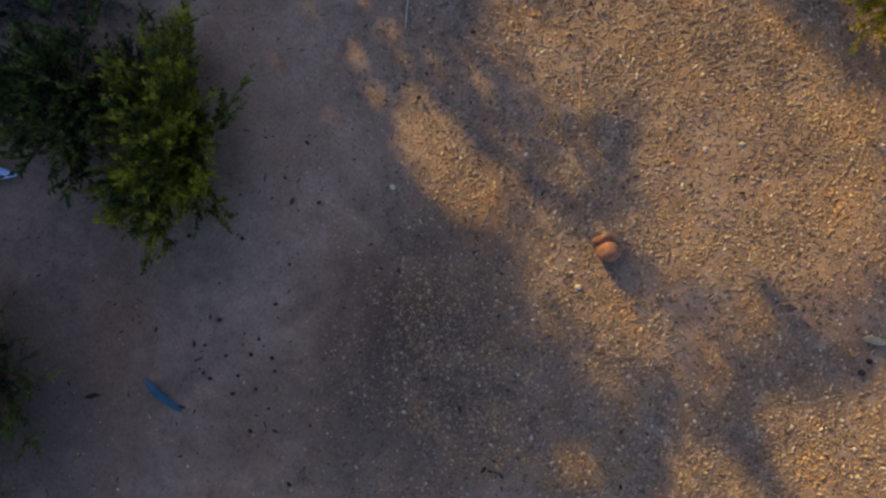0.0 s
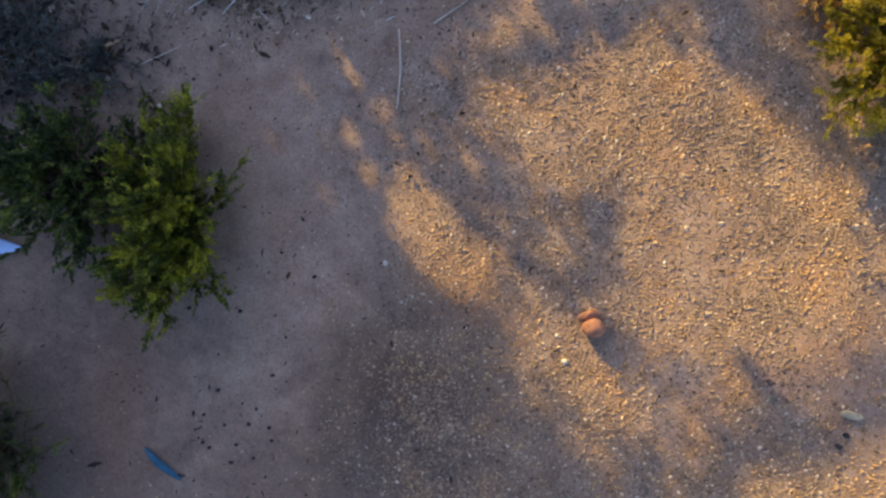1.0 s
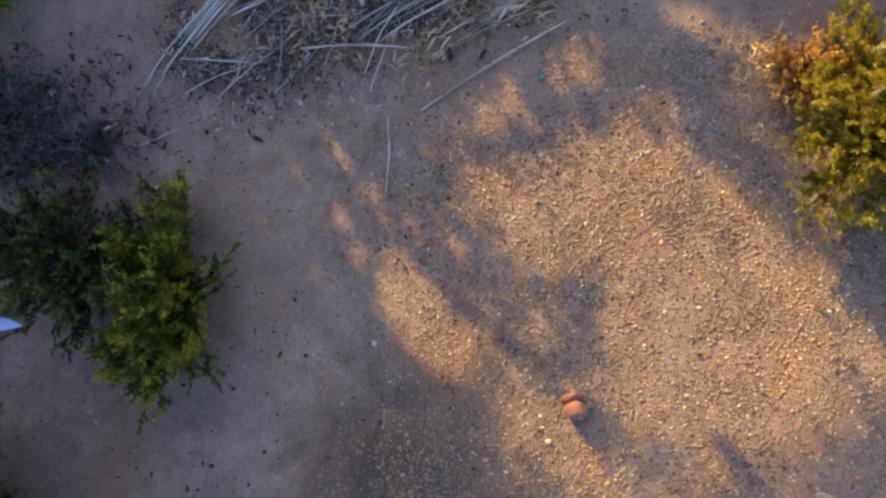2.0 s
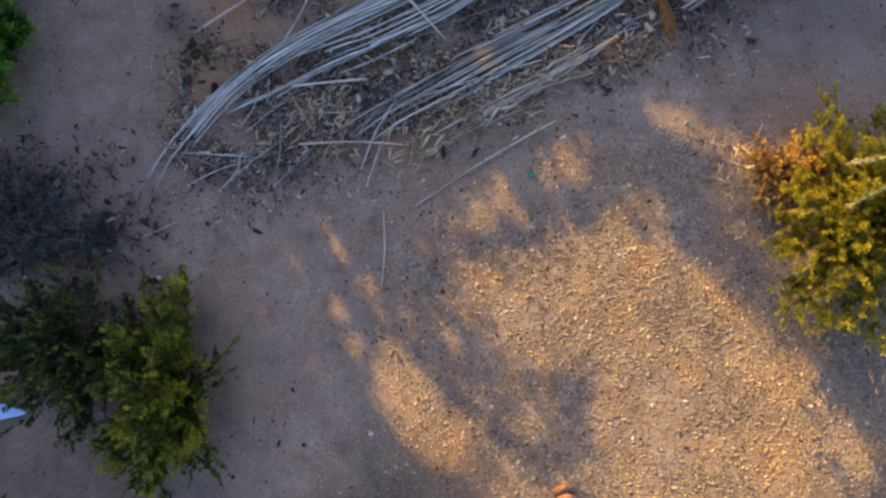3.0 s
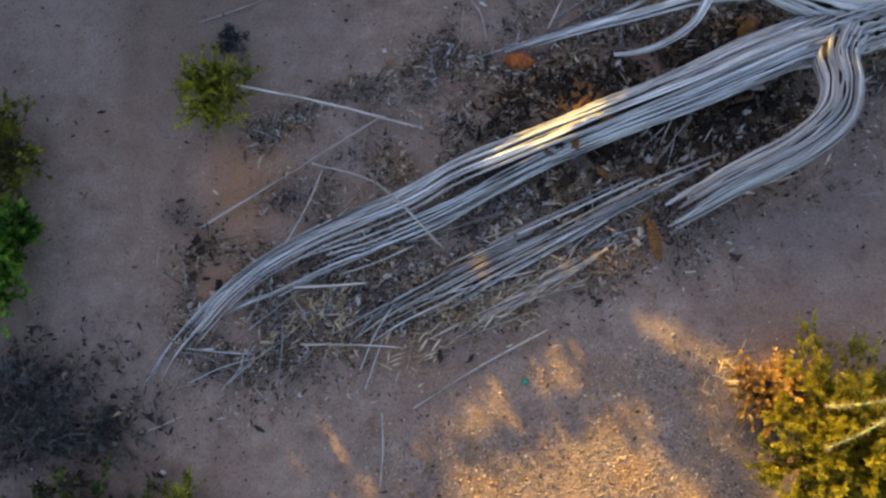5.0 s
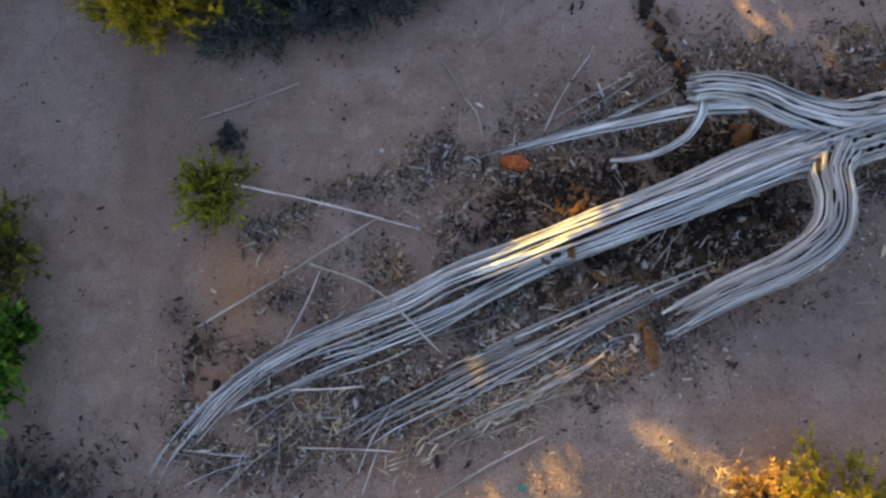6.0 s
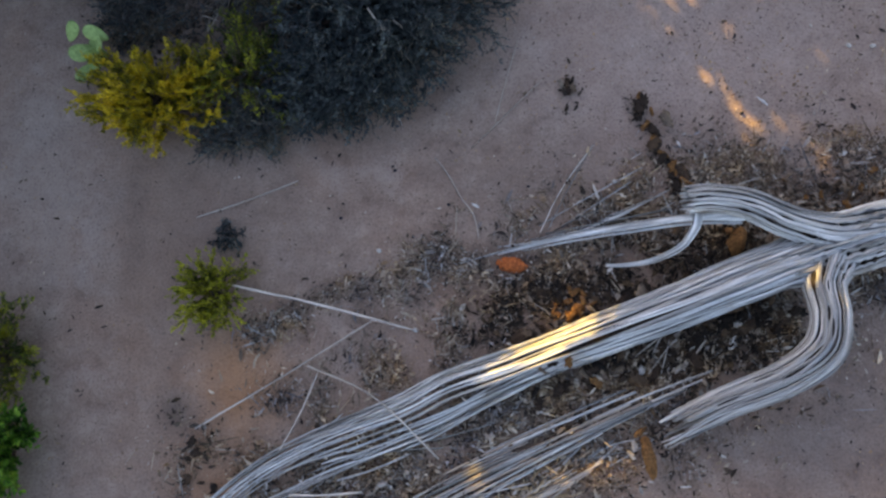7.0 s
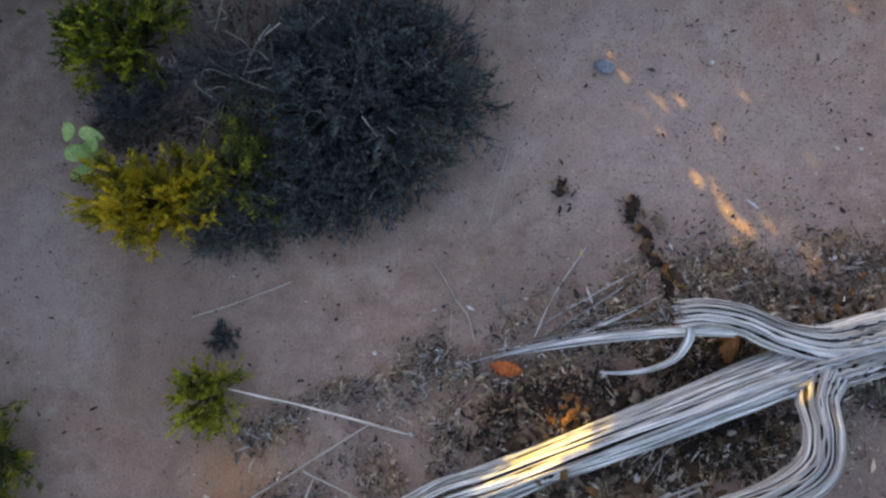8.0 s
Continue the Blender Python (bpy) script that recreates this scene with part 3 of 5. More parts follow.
def build_loose_ribs():
    rng = np.random.default_rng(21)
    # a second collapsed arm: ribs side by side, dipping towards the tip
    for k in range(23):
        u = k / 22 + rng.uniform(-0.06, 0.06)
        w = np.cumsum(rng.uniform(-0.014, 0.014, 8))
        hi = 0.05 + 0.06 * math.sin(u * 3.1)
        start, stop = rng.uniform(0, 0.45), rng.uniform(0.5, 1.0)
        a = np.array([(2.3, 3.58), (1.72, 3.38), (1.2, 3.16), (0.68, 2.92), (0.22, 2.69), (-0.22, 2.41), (-0.43, 2.15)])
        b = np.array([(2.1, 3.38), (1.62, 3.14), (1.2, 2.9), (0.82, 2.7), (0.5, 2.52), (0.1, 2.33), (-0.15, 2.16)])
        us = np.clip(u + rng.normal(0, 0.14) * np.linspace(-0.6, 1, 7), -0.1, 1.1)[:, None]
        line = a * (1 - us) + b * us + w[:7, None]
        line = np.column_stack([line, (hi + 0.06) * np.array((1, 0.8, 0.42, 0.34, 0.28, 0.2, 0.12))])
        full = spline(line, 40)[int(start * 39):int(stop * 39) + 1]
        loose_rib(full[::max(1, len(full) // 6)], rng.uniform(0.0055, 0.0095), 100 + k, mat=BROWNSTICK if k % 4 == 0 else OLDRIB)
    # grey rib stubs between the arm's end and the straw
    for k in range(16):
        c = np.array((1.05, 2.72)) + rng.uniform(0, 1) * np.array((0.72, 0.3)) + rng.normal(0, 0.05, 2)
        ang = rng.normal(0.5, 0.14)
        h = rng.uniform(0.08, 0.22) * np.array((math.cos(ang), math.sin(ang)))
        loose_rib([(*(c - h), 0.01), (*(c + rng.uniform(-0.015, 0.015, 2)), 0.03), (*(c + h), rng.uniform(0.01, 0.06))], rng.uniform(0.004, 0.007), 420 + k, "short broken piece of grey cactus rib", "rib_piece", OLDRIB, category="rib piece", group="rib pieces")
    # straw-coloured low ribs
    for k in range(14):
        o = rng.uniform(-0.09, 0.09, 2)
        d = rng.uniform(-0.06, 0.06, 2)
        s0 = rng.uniform(0, 0.5)
        p0, p1 = np.array((1.68, 2.93)), np.array((0.25, 2.2))
        q0 = p0 + (p1 - p0) * s0 + o * (1, -1)
        q1 = p0 + (p1 - p0) * min(1, s0 + rng.uniform(0.3, 0.65)) + d
        m = (q0 + q1) / 2 + rng.uniform(-0.03, 0.03, 2)
        loose_rib([(*q0, 0.06), (*m, 0.05), (*q1, 0.015)], rng.uniform(0.005, 0.008), 140 + k, "thin tan cactus rib lying loose on litter", mat=BROWNSTICK)
    # short crossing pieces and frayed ends
    for k in range(15):
        c = np.array((-0.75, 2.3)) + rng.normal(0, 1, 2) * (0.42, 0.2)
        ang = rng.normal(0.55, 0.5)
        h = rng.uniform(0.12, 0.32) * np.array((math.cos(ang), math.sin(ang)))
        loose_rib([(*(c - h), rng.uniform(0.01, 0.05)), (*(c + rng.uniform(-0.02, 0.02, 2)), 0.04), (*(c + h), rng.uniform(0.01, 0.07))], rng.uniform(0.003, 0.006), 170 + k, "short broken piece of grey cactus rib", "rib_piece", OLDRIB, category="rib piece", group="rib pieces")
    # thin ribs strewn between the two fans
    for k, (e, f) in enumerate((((-0.38, 2.87), (0.46, 2.98)), ((-0.3, 2.74), (0.24, 2.94)), ((-0.69, 2.89), (-0.24, 3.2)), ((-0.36, 2.32), (0.38, 2.71)), ((-0.08, 2.46), (1.04, 2.76)), ((-0.45, 2.92), (-0.07, 3.05)), ((-0.95, 2.35), (-0.43, 2.74)), ((0.11, 2.97), (0.82, 3.15)), ((-0.76, 2.58), (-0.27, 2.81)), ((-0.19, 2.29), (0.13, 2.6)))):
        e, f = np.array(e), np.array(f)
        loose_rib([(*e, 0.02), (*((e + f) / 2 + rng.uniform(-0.025, 0.025, 2)), 0.05), (*f, 0.07)], rng.uniform(0.005, 0.0075), 250 + k, "thin pale cactus rib strewn across the litter", mat=OLDRIB)
    # a loose spray of thin ribs beside the broken arm
    for k, (e, f) in enumerate((((1.19, 4.45), (2.05, 4.6)), ((1.15, 4.51), (1.87, 4.9)), ((1.31, 4.5), (1.79, 4.8)), ((1.21, 4.48), (1.55, 5.09)), ((1.08, 4.41), (1.98, 4.53)), ((1.25, 4.47), (1.68, 4.66)))):
        e, f = np.array(e), np.array(f)
        loose_rib([(*e, 0.02), (*((e + f) / 2 + rng.uniform(-0.015, 0.015, 2)), 0.06), (*f, 0.08)], rng.uniform(0.004, 0.0065), 270 + k, "thin grey cactus rib beside the broken arm", mat=OLDRIB)
    # splinters hanging from the stem
    for k in range(7):
        e = np.array((1.72, 3.62)) + rng.normal(0, 1, 2) * (0.14, 0.05)
        ang = rng.normal(0.95, 0.35)
        h = rng.uniform(0.06, 0.13) * np.array((math.cos(ang), math.sin(ang)))
        loose_rib([(*(e - h), 0.03), (*(e + rng.uniform(-0.01, 0.01, 2)), 0.07), (*(e + h), 0.13)], rng.uniform(0.003, 0.005), 230 + k, "thin splinter of cactus rib leaning on the stem", "rib_splinter", STICKWOOD, category="splinter", group="leaning splinters")
    # fine ribs beside the broken arm
    for k in range(7):
        e = np.array((0.85 + 0.1 * k, 4.36 + 0.012 * k))
        f = np.array((1.5 + 0.09 * k, 4.43 + 0.05 * k))
        loose_rib([(*e, 0.01), (*((e + f) / 2 + rng.uniform(-0.015, 0.015, 2)), 0.05), (*f, 0.1)], 0.0055, 200 + k, "thin grey cactus rib beside the broken arm")


build_loose_ribs()


STICKS = [
    # start, bend, end, half width
    ((-1.1, 4.11, 0.10), (-0.4, 3.95, 0.07), (0.24, 3.78, 0.03), 0.012),
    ((-1.42, 4.63, 0.01), (-1.05, 4.74, 0.02), (-0.63, 4.89, 0.02), 0.007),
    ((-1.34, 3.08, 0.01), (-0.7, 3.45, 0.03), (-0.02, 3.86, 0.04), 0.0095),
    ((-0.51, 3.53, 0.05), (0.0, 3.33, 0.2), (0.43, 2.91, 0.08), 0.009),
    ((0.22, 1.84, 0.01), (0.66, 2.12, 0.02), (1.12, 2.37, 0.03), 0.009),
    ((0.01, 1.81, 0.02), (0.02, 1.56, 0.02), (0.0, 1.31, 0.01), 0.008),
    ((-0.43, 3.48, 0.06), (-0.55, 3.2, 0.05), (-0.7, 2.93, 0.06), 0.007),
    ((2.33, 3.27, 0.05), (2.55, 3.33, 0.05), (2.78, 3.39, 0.04), 0.008),
    ((-0.61, 2.65, 0.06), (-0.35, 2.66, 0.08), (-0.1, 2.68, 0.06), 0.010),
    ((-0.56, 2.26, 0.04), (-0.2, 2.26, 0.06), (0.14, 2.24, 0.02), 0.009),
    ((-0.61, 2.57, 0.05), (-0.53, 2.45, 0.06), (-0.46, 2.34, 0.06), 0.007),
    ((0.40, 5.04, 0.01), (0.5, 4.9, 0.02), (0.59, 4.73, 0.01), 0.007),
    ((0.59, 4.73, 0.01), (0.68, 4.6, 0.02), (0.72, 4.42, 0.01), 0.007),
    ((0.67, 5.1, 0.01), (0.9, 5.32, 0.02), (1.2, 5.61, 0.01), 0.006),
    ((0.85, 5.3, 0.02), (0.93, 5.6, 0.02), (1.03, 5.95, 0.01), 0.005),
    ((1.15, 4.45, 0.05), (1.3, 4.75, 0.03), (1.55, 5.1, 0.01), 0.006),
    ((0.15, 5.3, 0.02), (0.1, 5.42, 0.06), (0.05, 5.6, 0.1), 0.006),
    ((-1.72, 1.63, 0.01), (-1.55, 1.69, 0.02), (-1.4, 1.76, 0.01), 0.007),
]


def build_sticks():
    for k, (a, b, c, w) in enumerate(STICKS):
        brown = k in (1, 2, 5, 11, 12, 13, 14, 17)
        loose_rib([a, b, c], w * 0.8, 300 + k, "thin dry brown stick lying on the soil" if brown else "thin dry grey stick lying on the soil", "stick", BROWNSTICK if brown else STICKWOOD, "stick", "sticks")


build_sticks()
stick_end = rock_geo(np.random.default_rng(3), (0.024, 0.015, 0.013), 0.3, 2)
stub = mesh_object("stick_stub", stick_end[0], stick_end[1], STRAWGREY)
stub.matrix_world = pose(0.26, 3.775, 0.02, 0, 0, -14)
tagged(stub, "pale broken stub at the end of a stick", "stick")


# ---- litter ----
def axis_distance(x, y):
    """Distance from the fallen stem's line."""
    a, b = np.array((-1.05, 2.5)), np.array((3.4, 4.2))
    d = (b - a) / np.linalg.norm(b - a)
    s = np.clip((x - a[0]) * d[0] + (y - a[1]) * d[1], 0, np.linalg.norm(b - a))
    return np.hypot(x - a[0] - s * d[0], y - a[1] - s * d[1])


CHIP_V = np.array([(-1, -0.1, 0), (-0.1, -0.55, 0.25), (1, -0.25, 0), (0.7, 0.2, 0.05), (0.15, 0.6, 0.3), (-0.8, 0.3, -0.05)], float)
CHIP_F = [(0, 1, 4, 5), (1, 2, 3, 4)]


def near_line(x, y, a, b):
    a, b = np.array(a), np.array(b)
    d = (b - a) / np.linalg.norm(b - a)
    s = np.clip((x - a[0]) * d[0] + (y - a[1]) * d[1], 0, np.linalg.norm(b - a))
    return np.hypot(x - a[0] - s * d[0], y - a[1] - s * d[1])


def litter_density(x, y):
    d = axis_distance(x, y)
    low = near_line(x, y, (-0.95, 2.3), (1.9, 3.1))
    upper = near_line(x, y, (0.5, 4.05), (2.5, 4.75))
    beside = near_line(x, y, (-0.7, 3.15), (1.0, 3.9))
    strip = near_line(x, y, (-0.93, 3.75), (0.45, 4.35))
    trunk = near_line(x, y, (1.8, 4.55), (4.2, 5.05))
    return np.clip(np.exp(-(d / 0.42) ** 2) + 0.9 * np.exp(-(low / 0.28) ** 2) + np.exp(-(upper / 0.3) ** 2) + 0.5 * np.exp(-(beside / 0.22) ** 2) + 0.9 * np.exp(-(strip / 0.1) ** 2) + 0.8 * np.exp(-(trunk / 0.25) ** 2), 0, 1)


def chips(name, n, seed, box, density, base, mat, label, long_=1.0):
    rng = np.random.default_rng(seed)
    x, y = rng.uniform(box[0], box[1], n), rng.uniform(box[2], box[3], n)
    keep = rng.uniform(0, 1, n) < density(x, y) * np.clip(0.8 + 1.9 * blotch(x, y, 7.7, 3.2), 0.06, 1)
    x, y = x[keep], y[keep]
    size = np.clip(rng.lognormal(math.log(base), 0.55, len(x)), 0.003, 0.035)
    sizes = size[:, None] * rng.uniform((0.8, 0.35, 0.4), (1.6, 1.1, 1.2), (len(x), 3)) * np.array((long_, 1 / long_, 1))
    z = ground_height(x, y) + 0.006 + rng.uniform(0, 0.03, len(x))
    rot = random_rotations(rng, len(x))
    flat = rng.uniform(0, 1, len(x)) < 0.65
    fr = turned_about_z(rng.uniform(0, 6.283, len(x)))
    fr[:, 2, 0] = rng.normal(0, 0.35, len(x))
    rot[flat] = fr[flat]
    g = scatter(CHIP_V, CHIP_F, np.stack([x, y, z], -1), sizes, rot)
    tagged(mesh_object(name, g[0], g[1], mat, smooth=False), label, "litter", kind="stuff")


chips("plant_litter", 330000, 31, (-2, 4.4, 1.4, 5.6), litter_density, 0.0078, LITTER, "dark chips of dried cactus flesh and bark on soil")


chips("twig_litter", 30000, 34, (-2, 4.4, 1.4, 5.6), litter_density, 0.011, TWIGLITTER, "thin pale broken twigs and fibres on litter", 3.0)


chips("rib_splinters", 9000, 36, (-2, 4.4, 1.4, 5.6), litter_density, 0.012, STRAWGREY, "pale grey splinters of broken cactus rib on litter", 3.2)


def open_soil(x, y):
    return 0.3 + 0.5 / (1 + np.exp(-(x - 1.5) * 2)) / (1 + np.exp(-(y - 4.3) * 2))


chips("pale_flakes", 15000, 38, (-2, 4.4, 1.4, 5.6), litter_density, 0.013, PALEFLAKE, "pale grey flakes of dried skin on litter", 1.3)


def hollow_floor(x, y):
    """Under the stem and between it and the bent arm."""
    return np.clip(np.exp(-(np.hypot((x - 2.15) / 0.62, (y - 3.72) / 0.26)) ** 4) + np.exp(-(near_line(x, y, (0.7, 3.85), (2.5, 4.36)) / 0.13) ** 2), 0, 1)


# cactus skin litter, coloured nearly black to carry the hollow's shade
chips("rotten_litter", 60000, 39, (0.3, 3.2, 3.2, 4.7), hollow_floor, 0.014, SHADELITTER, "brown flakes of cactus skin in the hollow, darkened for its shade")


def curled_strips(name, n, seed, spots, size, mat, label):
    """Dry strips bent into arcs, heaped on one another."""
    rng = np.random.default_rng(seed)
    geos = []
    for k in range(n):
        x0, y0, rx, ry, turn = spots[rng.integers(0, len(spots))]
        x, y = x0 + rng.normal(0, rx), y0 + rng.normal(0, ry)
        a, half = math.radians(turn) + rng.normal(0, 0.5), size * rng.uniform(0.4, 1.7)
        bend = rng.normal(0, 0.3)
        q = np.linspace(-1, 1, 7)
        heading = a + bend * q
        line = np.cumsum(np.stack([np.cos(heading), np.sin(heading), np.zeros(7)], -1), axis=0) * half * 2 / 7
        line += np.array((x, y, float(ground_height(x, y)) + rng.uniform(0.012, 0.05))) - line[3]
        line[:, 2] += rng.uniform(0, 0.02) * (1 - q * q) + rng.normal(0, 0.008) * q
        geos.append(tube(line, rng.uniform(0.002, 0.008) * np.array((0.4, 0.8, 1, 1, 1, 0.8, 0.3)), 4, 0.35, rng.uniform(-2, 2))[:2])
    g = join(geos)
    tagged(mesh_object(name, g[0], g[1], mat, smooth=False), label, "litter", kind="stuff")


curled_strips("straw_strips", 260, 43, ((0.75, 2.5, 0.2, 0.07, 25), (1.05, 2.66, 0.13, 0.06, 30), (-0.33, 2.5, 0.12, 0.1, 60), (-0.75, 2.25, 0.22, 0.1, 30), (0.25, 2.2, 0.12, 0.08, 40)), 0.05, STRAW, "tan curled strips of dry cactus skin on litter")
curled_strips("grey_strips", 330, 44, ((0.2, 2.95, 0.35, 0.1, 28), (-0.5, 2.75, 0.3, 0.12, 40), (1.0, 3.1, 0.4, 0.1, 25), (0.6, 3.95, 0.35, 0.12, 10), (-0.3, 3.35, 0.3, 0.15, 70), (2.1, 3.6, 0.35, 0.12, 30)), 0.042, TWIGLITTER, "grey-brown curled strips of dry skin on litter")


chips("soil_debris", 30000, 37, (-3.4, 4.2, -1.8, 7.6), open_soil, 0.0062, DARKLITTER, "dark specks of bark and leaf on soil")


def brush_litter(x, y):
    return np.clip(np.exp(-(np.hypot((x + 0.9) / 1.2, (y - 6.5) / 0.9)) ** 4) + np.exp(-(np.hypot((x + 2.35) / 0.72, (y - 1.7) / 0.6)) ** 4)
                   + 1.5 * np.exp(-(near_line(x, y, (1.82, 5.4), (2.12, 4.75)) / 0.06) ** 2) + 1.2 * np.exp(-(np.hypot(x - 1.4, y - 5.5) / 0.09) ** 2)
                   + np.exp(-(np.hypot(x + 1.22, y - 2.92) / 0.14) ** 2) + 0.7 * np.exp(-(np.hypot(x + 1.5, y - 3.22) / 0.1) ** 2), 0, 1)


chips("brush_litter", 90000, 32, (-3.2, 2.6, 0.9, 7.8), brush_litter, 0.011, DARKLITTER, "dark twig and leaf litter under dead brush")


def leaf_fall(x, y):
    return np.clip(np.exp(-(np.hypot((x + 1.05) / 0.85, (y - 6.5) / 0.75)) ** 4) + 0.5 * np.exp(-(np.hypot((x + 2.4) / 0.6, (y - 1.5) / 0.6)) ** 4), 0, 1)


chips("fallen_leaves", 2600, 45, (-3.0, 0.2, 0.9, 7.5), leaf_fall, 0.02, LITTER, "curled fallen leaves under dead brush")


def straw_at(x, y):
    return np.exp(-((near_line(x, y, (0.5, 2.42), (1.15, 2.75)) / 0.09) ** 2)) + 0.5 * np.exp(-(np.hypot(x + 0.35, y - 2.5) / 0.16) ** 2) + 0.8 * np.exp(-(np.hypot(x - 2.3, y - 2.05) / 0.16) ** 2)


chips("straw", 16000, 33, (-1, 3, 1.7, 3.2), straw_at, 0.0145, STRAW, "tan dry straw and leaf shreds on litter", 2.2)


def husk(place, size, turn, seed, mat, label, name="cactus_husk", category="husk", group="dried husks"):
    """A curled flake of dried cactus skin with thickness and a torn rim."""
    rng = np.random.default_rng(seed)
    n, m = 9, 7
    wide_ = rng.uniform(0.3, 0.75)
    v = []
    for side in (1, -1):
        for i in range(n):
            for j in range(m):
                u, w = i / (n - 1) * 2 - 1, j / (m - 1) * 2 - 1
                edge = 1 - 1.5 * abs(noise.noise(Vector((u * 2.1, w * 2.1, seed * 1.7)))) * max(abs(u), abs(w))
                bend = w * 1.25 + 0.5 * noise.noise(Vector((u * 1.3, 0.0, seed * 2.9)))
                v.append((u * size * edge * (1 - 0.45 * w * w), math.sin(bend) * size * wide_ * edge, (math.cos(bend) - 0.3) * size * 0.33 + 0.1 * size * noise.noise(Vector((u * 3, w * 3, seed))) + side * 0.004))
    f, k = [], n * m
    for i in range(n - 1):
        for j in range(m - 1):
            a = i * m + j
            f += [(a, a + m, a + m + 1, a + 1), (k + a, k + a + 1, k + a + m + 1, k + a + m)]
    rim = [i * m for i in range(n)] + [(n - 1) * m + j for j in range(1, m)] + [i * m + m - 1 for i in range(n - 2, -1, -1)] + list(range(m - 2, 0, -1))
    f += [(rim[i], rim[(i + 1) % len(rim)], k + rim[(i + 1) % len(rim)], k + rim[i]) for i in range(len(rim))]
    ob = mesh_object(name, v, f, mat)
    z = place[2] if len(place) > 2 else float(ground_height(place[0], place[1])) + size * 0.1 + rng.uniform(0.01, 0.035)
    ob.matrix_world = pose(place[0], place[1], z, rng.uniform(-15, 15), rng.uniform(-15, 15), turn)
    return tagged(ob, label, category, group)


def build_husks():
    rng = np.random.default_rng(41)
    for k in range(190):
        # hollow between the stem and the bent arm, and along the stem
        s = rng.uniform(0, 1)
        c = np.array((1.15, 3.45)) * (1 - s) + np.array((2.62, 3.92)) * s + rng.normal(0, 0.14, 2)
        if k > 135:
            c = np.array((0.8, 3.75)) * (1 - s) + np.array((2.5, 4.35)) * s + rng.normal(0, 0.13, 2)
        husk(c, rng.uniform(0.025, 0.09) if k < 136 else rng.uniform(0.02, 0.06), rng.uniform(0, 360), k, HUSK, "curled brown flake of dried cactus skin")
    for k, (x, y, z, turn, size, mat, label) in enumerate((
            (0.95, 4.23, 0.035, -8, (0.105, 0.055, 0.04), ORANGE, "bright orange lump of dried cactus pith on litter"),
            (1.80, 2.95, 0.14, 102, (0.12, 0.042, 0.045), OCHRE, "ochre lump of dried pith by the arm's end"),
            (2.47, 4.36, 0.08, 70, (0.1, 0.06, 0.06), OCHRE, "ochre lump of dried pith under the joint"),
            (1.36, 3.89, 0.03, 40, (0.085, 0.045, 0.035), OCHRE, "orange-brown lump of dried pith beside the stem"),
            (1.02, 3.72, 0.04, 20, (0.09, 0.06, 0.04), HUSK, "dark brown lump of dried pith beside the stem"))):
        g = rock_geo(np.random.default_rng(80 + k), size, 0.35)
        ob = mesh_object("pith_lump", g[0], g[1], mat)
        ob.matrix_world = pose(x, y, z, 0, 0, turn)
        tagged(ob, label, "pith", "pith lumps")
    for k, at in enumerate(((2.43, 3.80, 0.08), (1.80, 3.50, 0.06), (2.25, 4.51, 0.10), (2.51, 3.97, 0.07), (2.04, 3.50, 0.05), (1.73, 3.01, 0.08), (1.71, 2.95, 0.05), (0.04, 2.73, 0.04))):
        husk(at, 0.035 + 0.006 * (k % 4), 50 * k + 20, 500 + k, PALEFLAKE, "pale curled strip of dried cactus skin in the hollow")
    for k, at in enumerate(((1.20, 3.55, 0.27), (1.30, 3.56, 0.26), (1.13, 3.51, 0.25), (1.76, 3.10, 0.09), (1.85, 3.23, 0.12), (2.42, 4.43, 0.09), (2.14, 3.78, 0.06), (1.50, 3.42, 0.06), (1.32, 4.42, 0.04))):
        husk(at, 0.045 + 0.007 * (k % 4), 70 * k + 10, 520 + k, OCHRE if k % 2 else HUSK, "torn reddish-brown flake of cactus skin by the ribs")
    for k in range(44):
        c = np.array((3.01, 4.64) if k % 2 else (3.38, 4.66)) + rng.normal(0, 1, 2) * (0.13, 0.08)
        husk(c, rng.uniform(0.02, 0.055), rng.uniform(0, 360), 400 + k, OCHRE if k % 3 == 0 else HUSK, "crumbled brown flake of cactus skin on litter")
    for k in range(14):
        c = np.array((1.36, 3.92)) + rng.normal(0, 1, 2) * (0.09, 0.06)
        husk(c, rng.uniform(0.03, 0.065), rng.uniform(0, 360), 460 + k, OCHRE, "torn orange-brown flake of cactus pith beside the stem")
    for k in range(20):
        c = np.array((2.0, 5.1)) + (rng.normal(0, 0.045), (k - 9.5) * 0.035)
        husk((c[0] + 0.016 * (9.5 - k), c[1]), rng.uniform(0.04, 0.09), rng.uniform(40, 150), 290 + k, OCHRE if k % 3 == 1 else HUSK, "dark brown dried husk lying on the soil")
    for k in range(8):
        husk((1.39 + rng.normal(0, 0.03), 5.5 + rng.normal(0, 0.07)), rng.uniform(0.03, 0.065), rng.uniform(40, 130), 110 + k, HUSK, "dark brown dried husk lying on the soil")
    for k in range(8):
        husk((-1.22 + rng.normal(0, 0.1), 2.92 + rng.normal(0, 0.1)), rng.uniform(0.025, 0.06), rng.uniform(0, 180), 120 + k, HUSK, "dark brown dried husk lying on the soil")


build_husks()


def stone(place, size, seed, mat, label, group="stones", rough=0.2):
    rng = np.random.default_rng(seed)
    g = rock_geo(rng, size, rough, 3 if max(size) > 0.03 else 2)
    ob = mesh_object("stone", g[0], g[1], mat)
    ob.matrix_world = pose(place[0], place[1], float(ground_height(place[0], place[1])) + size[2] * 0.6, 0, 0, rng.uniform(-30, 30))
    return tagged(ob, label, "stone", group)


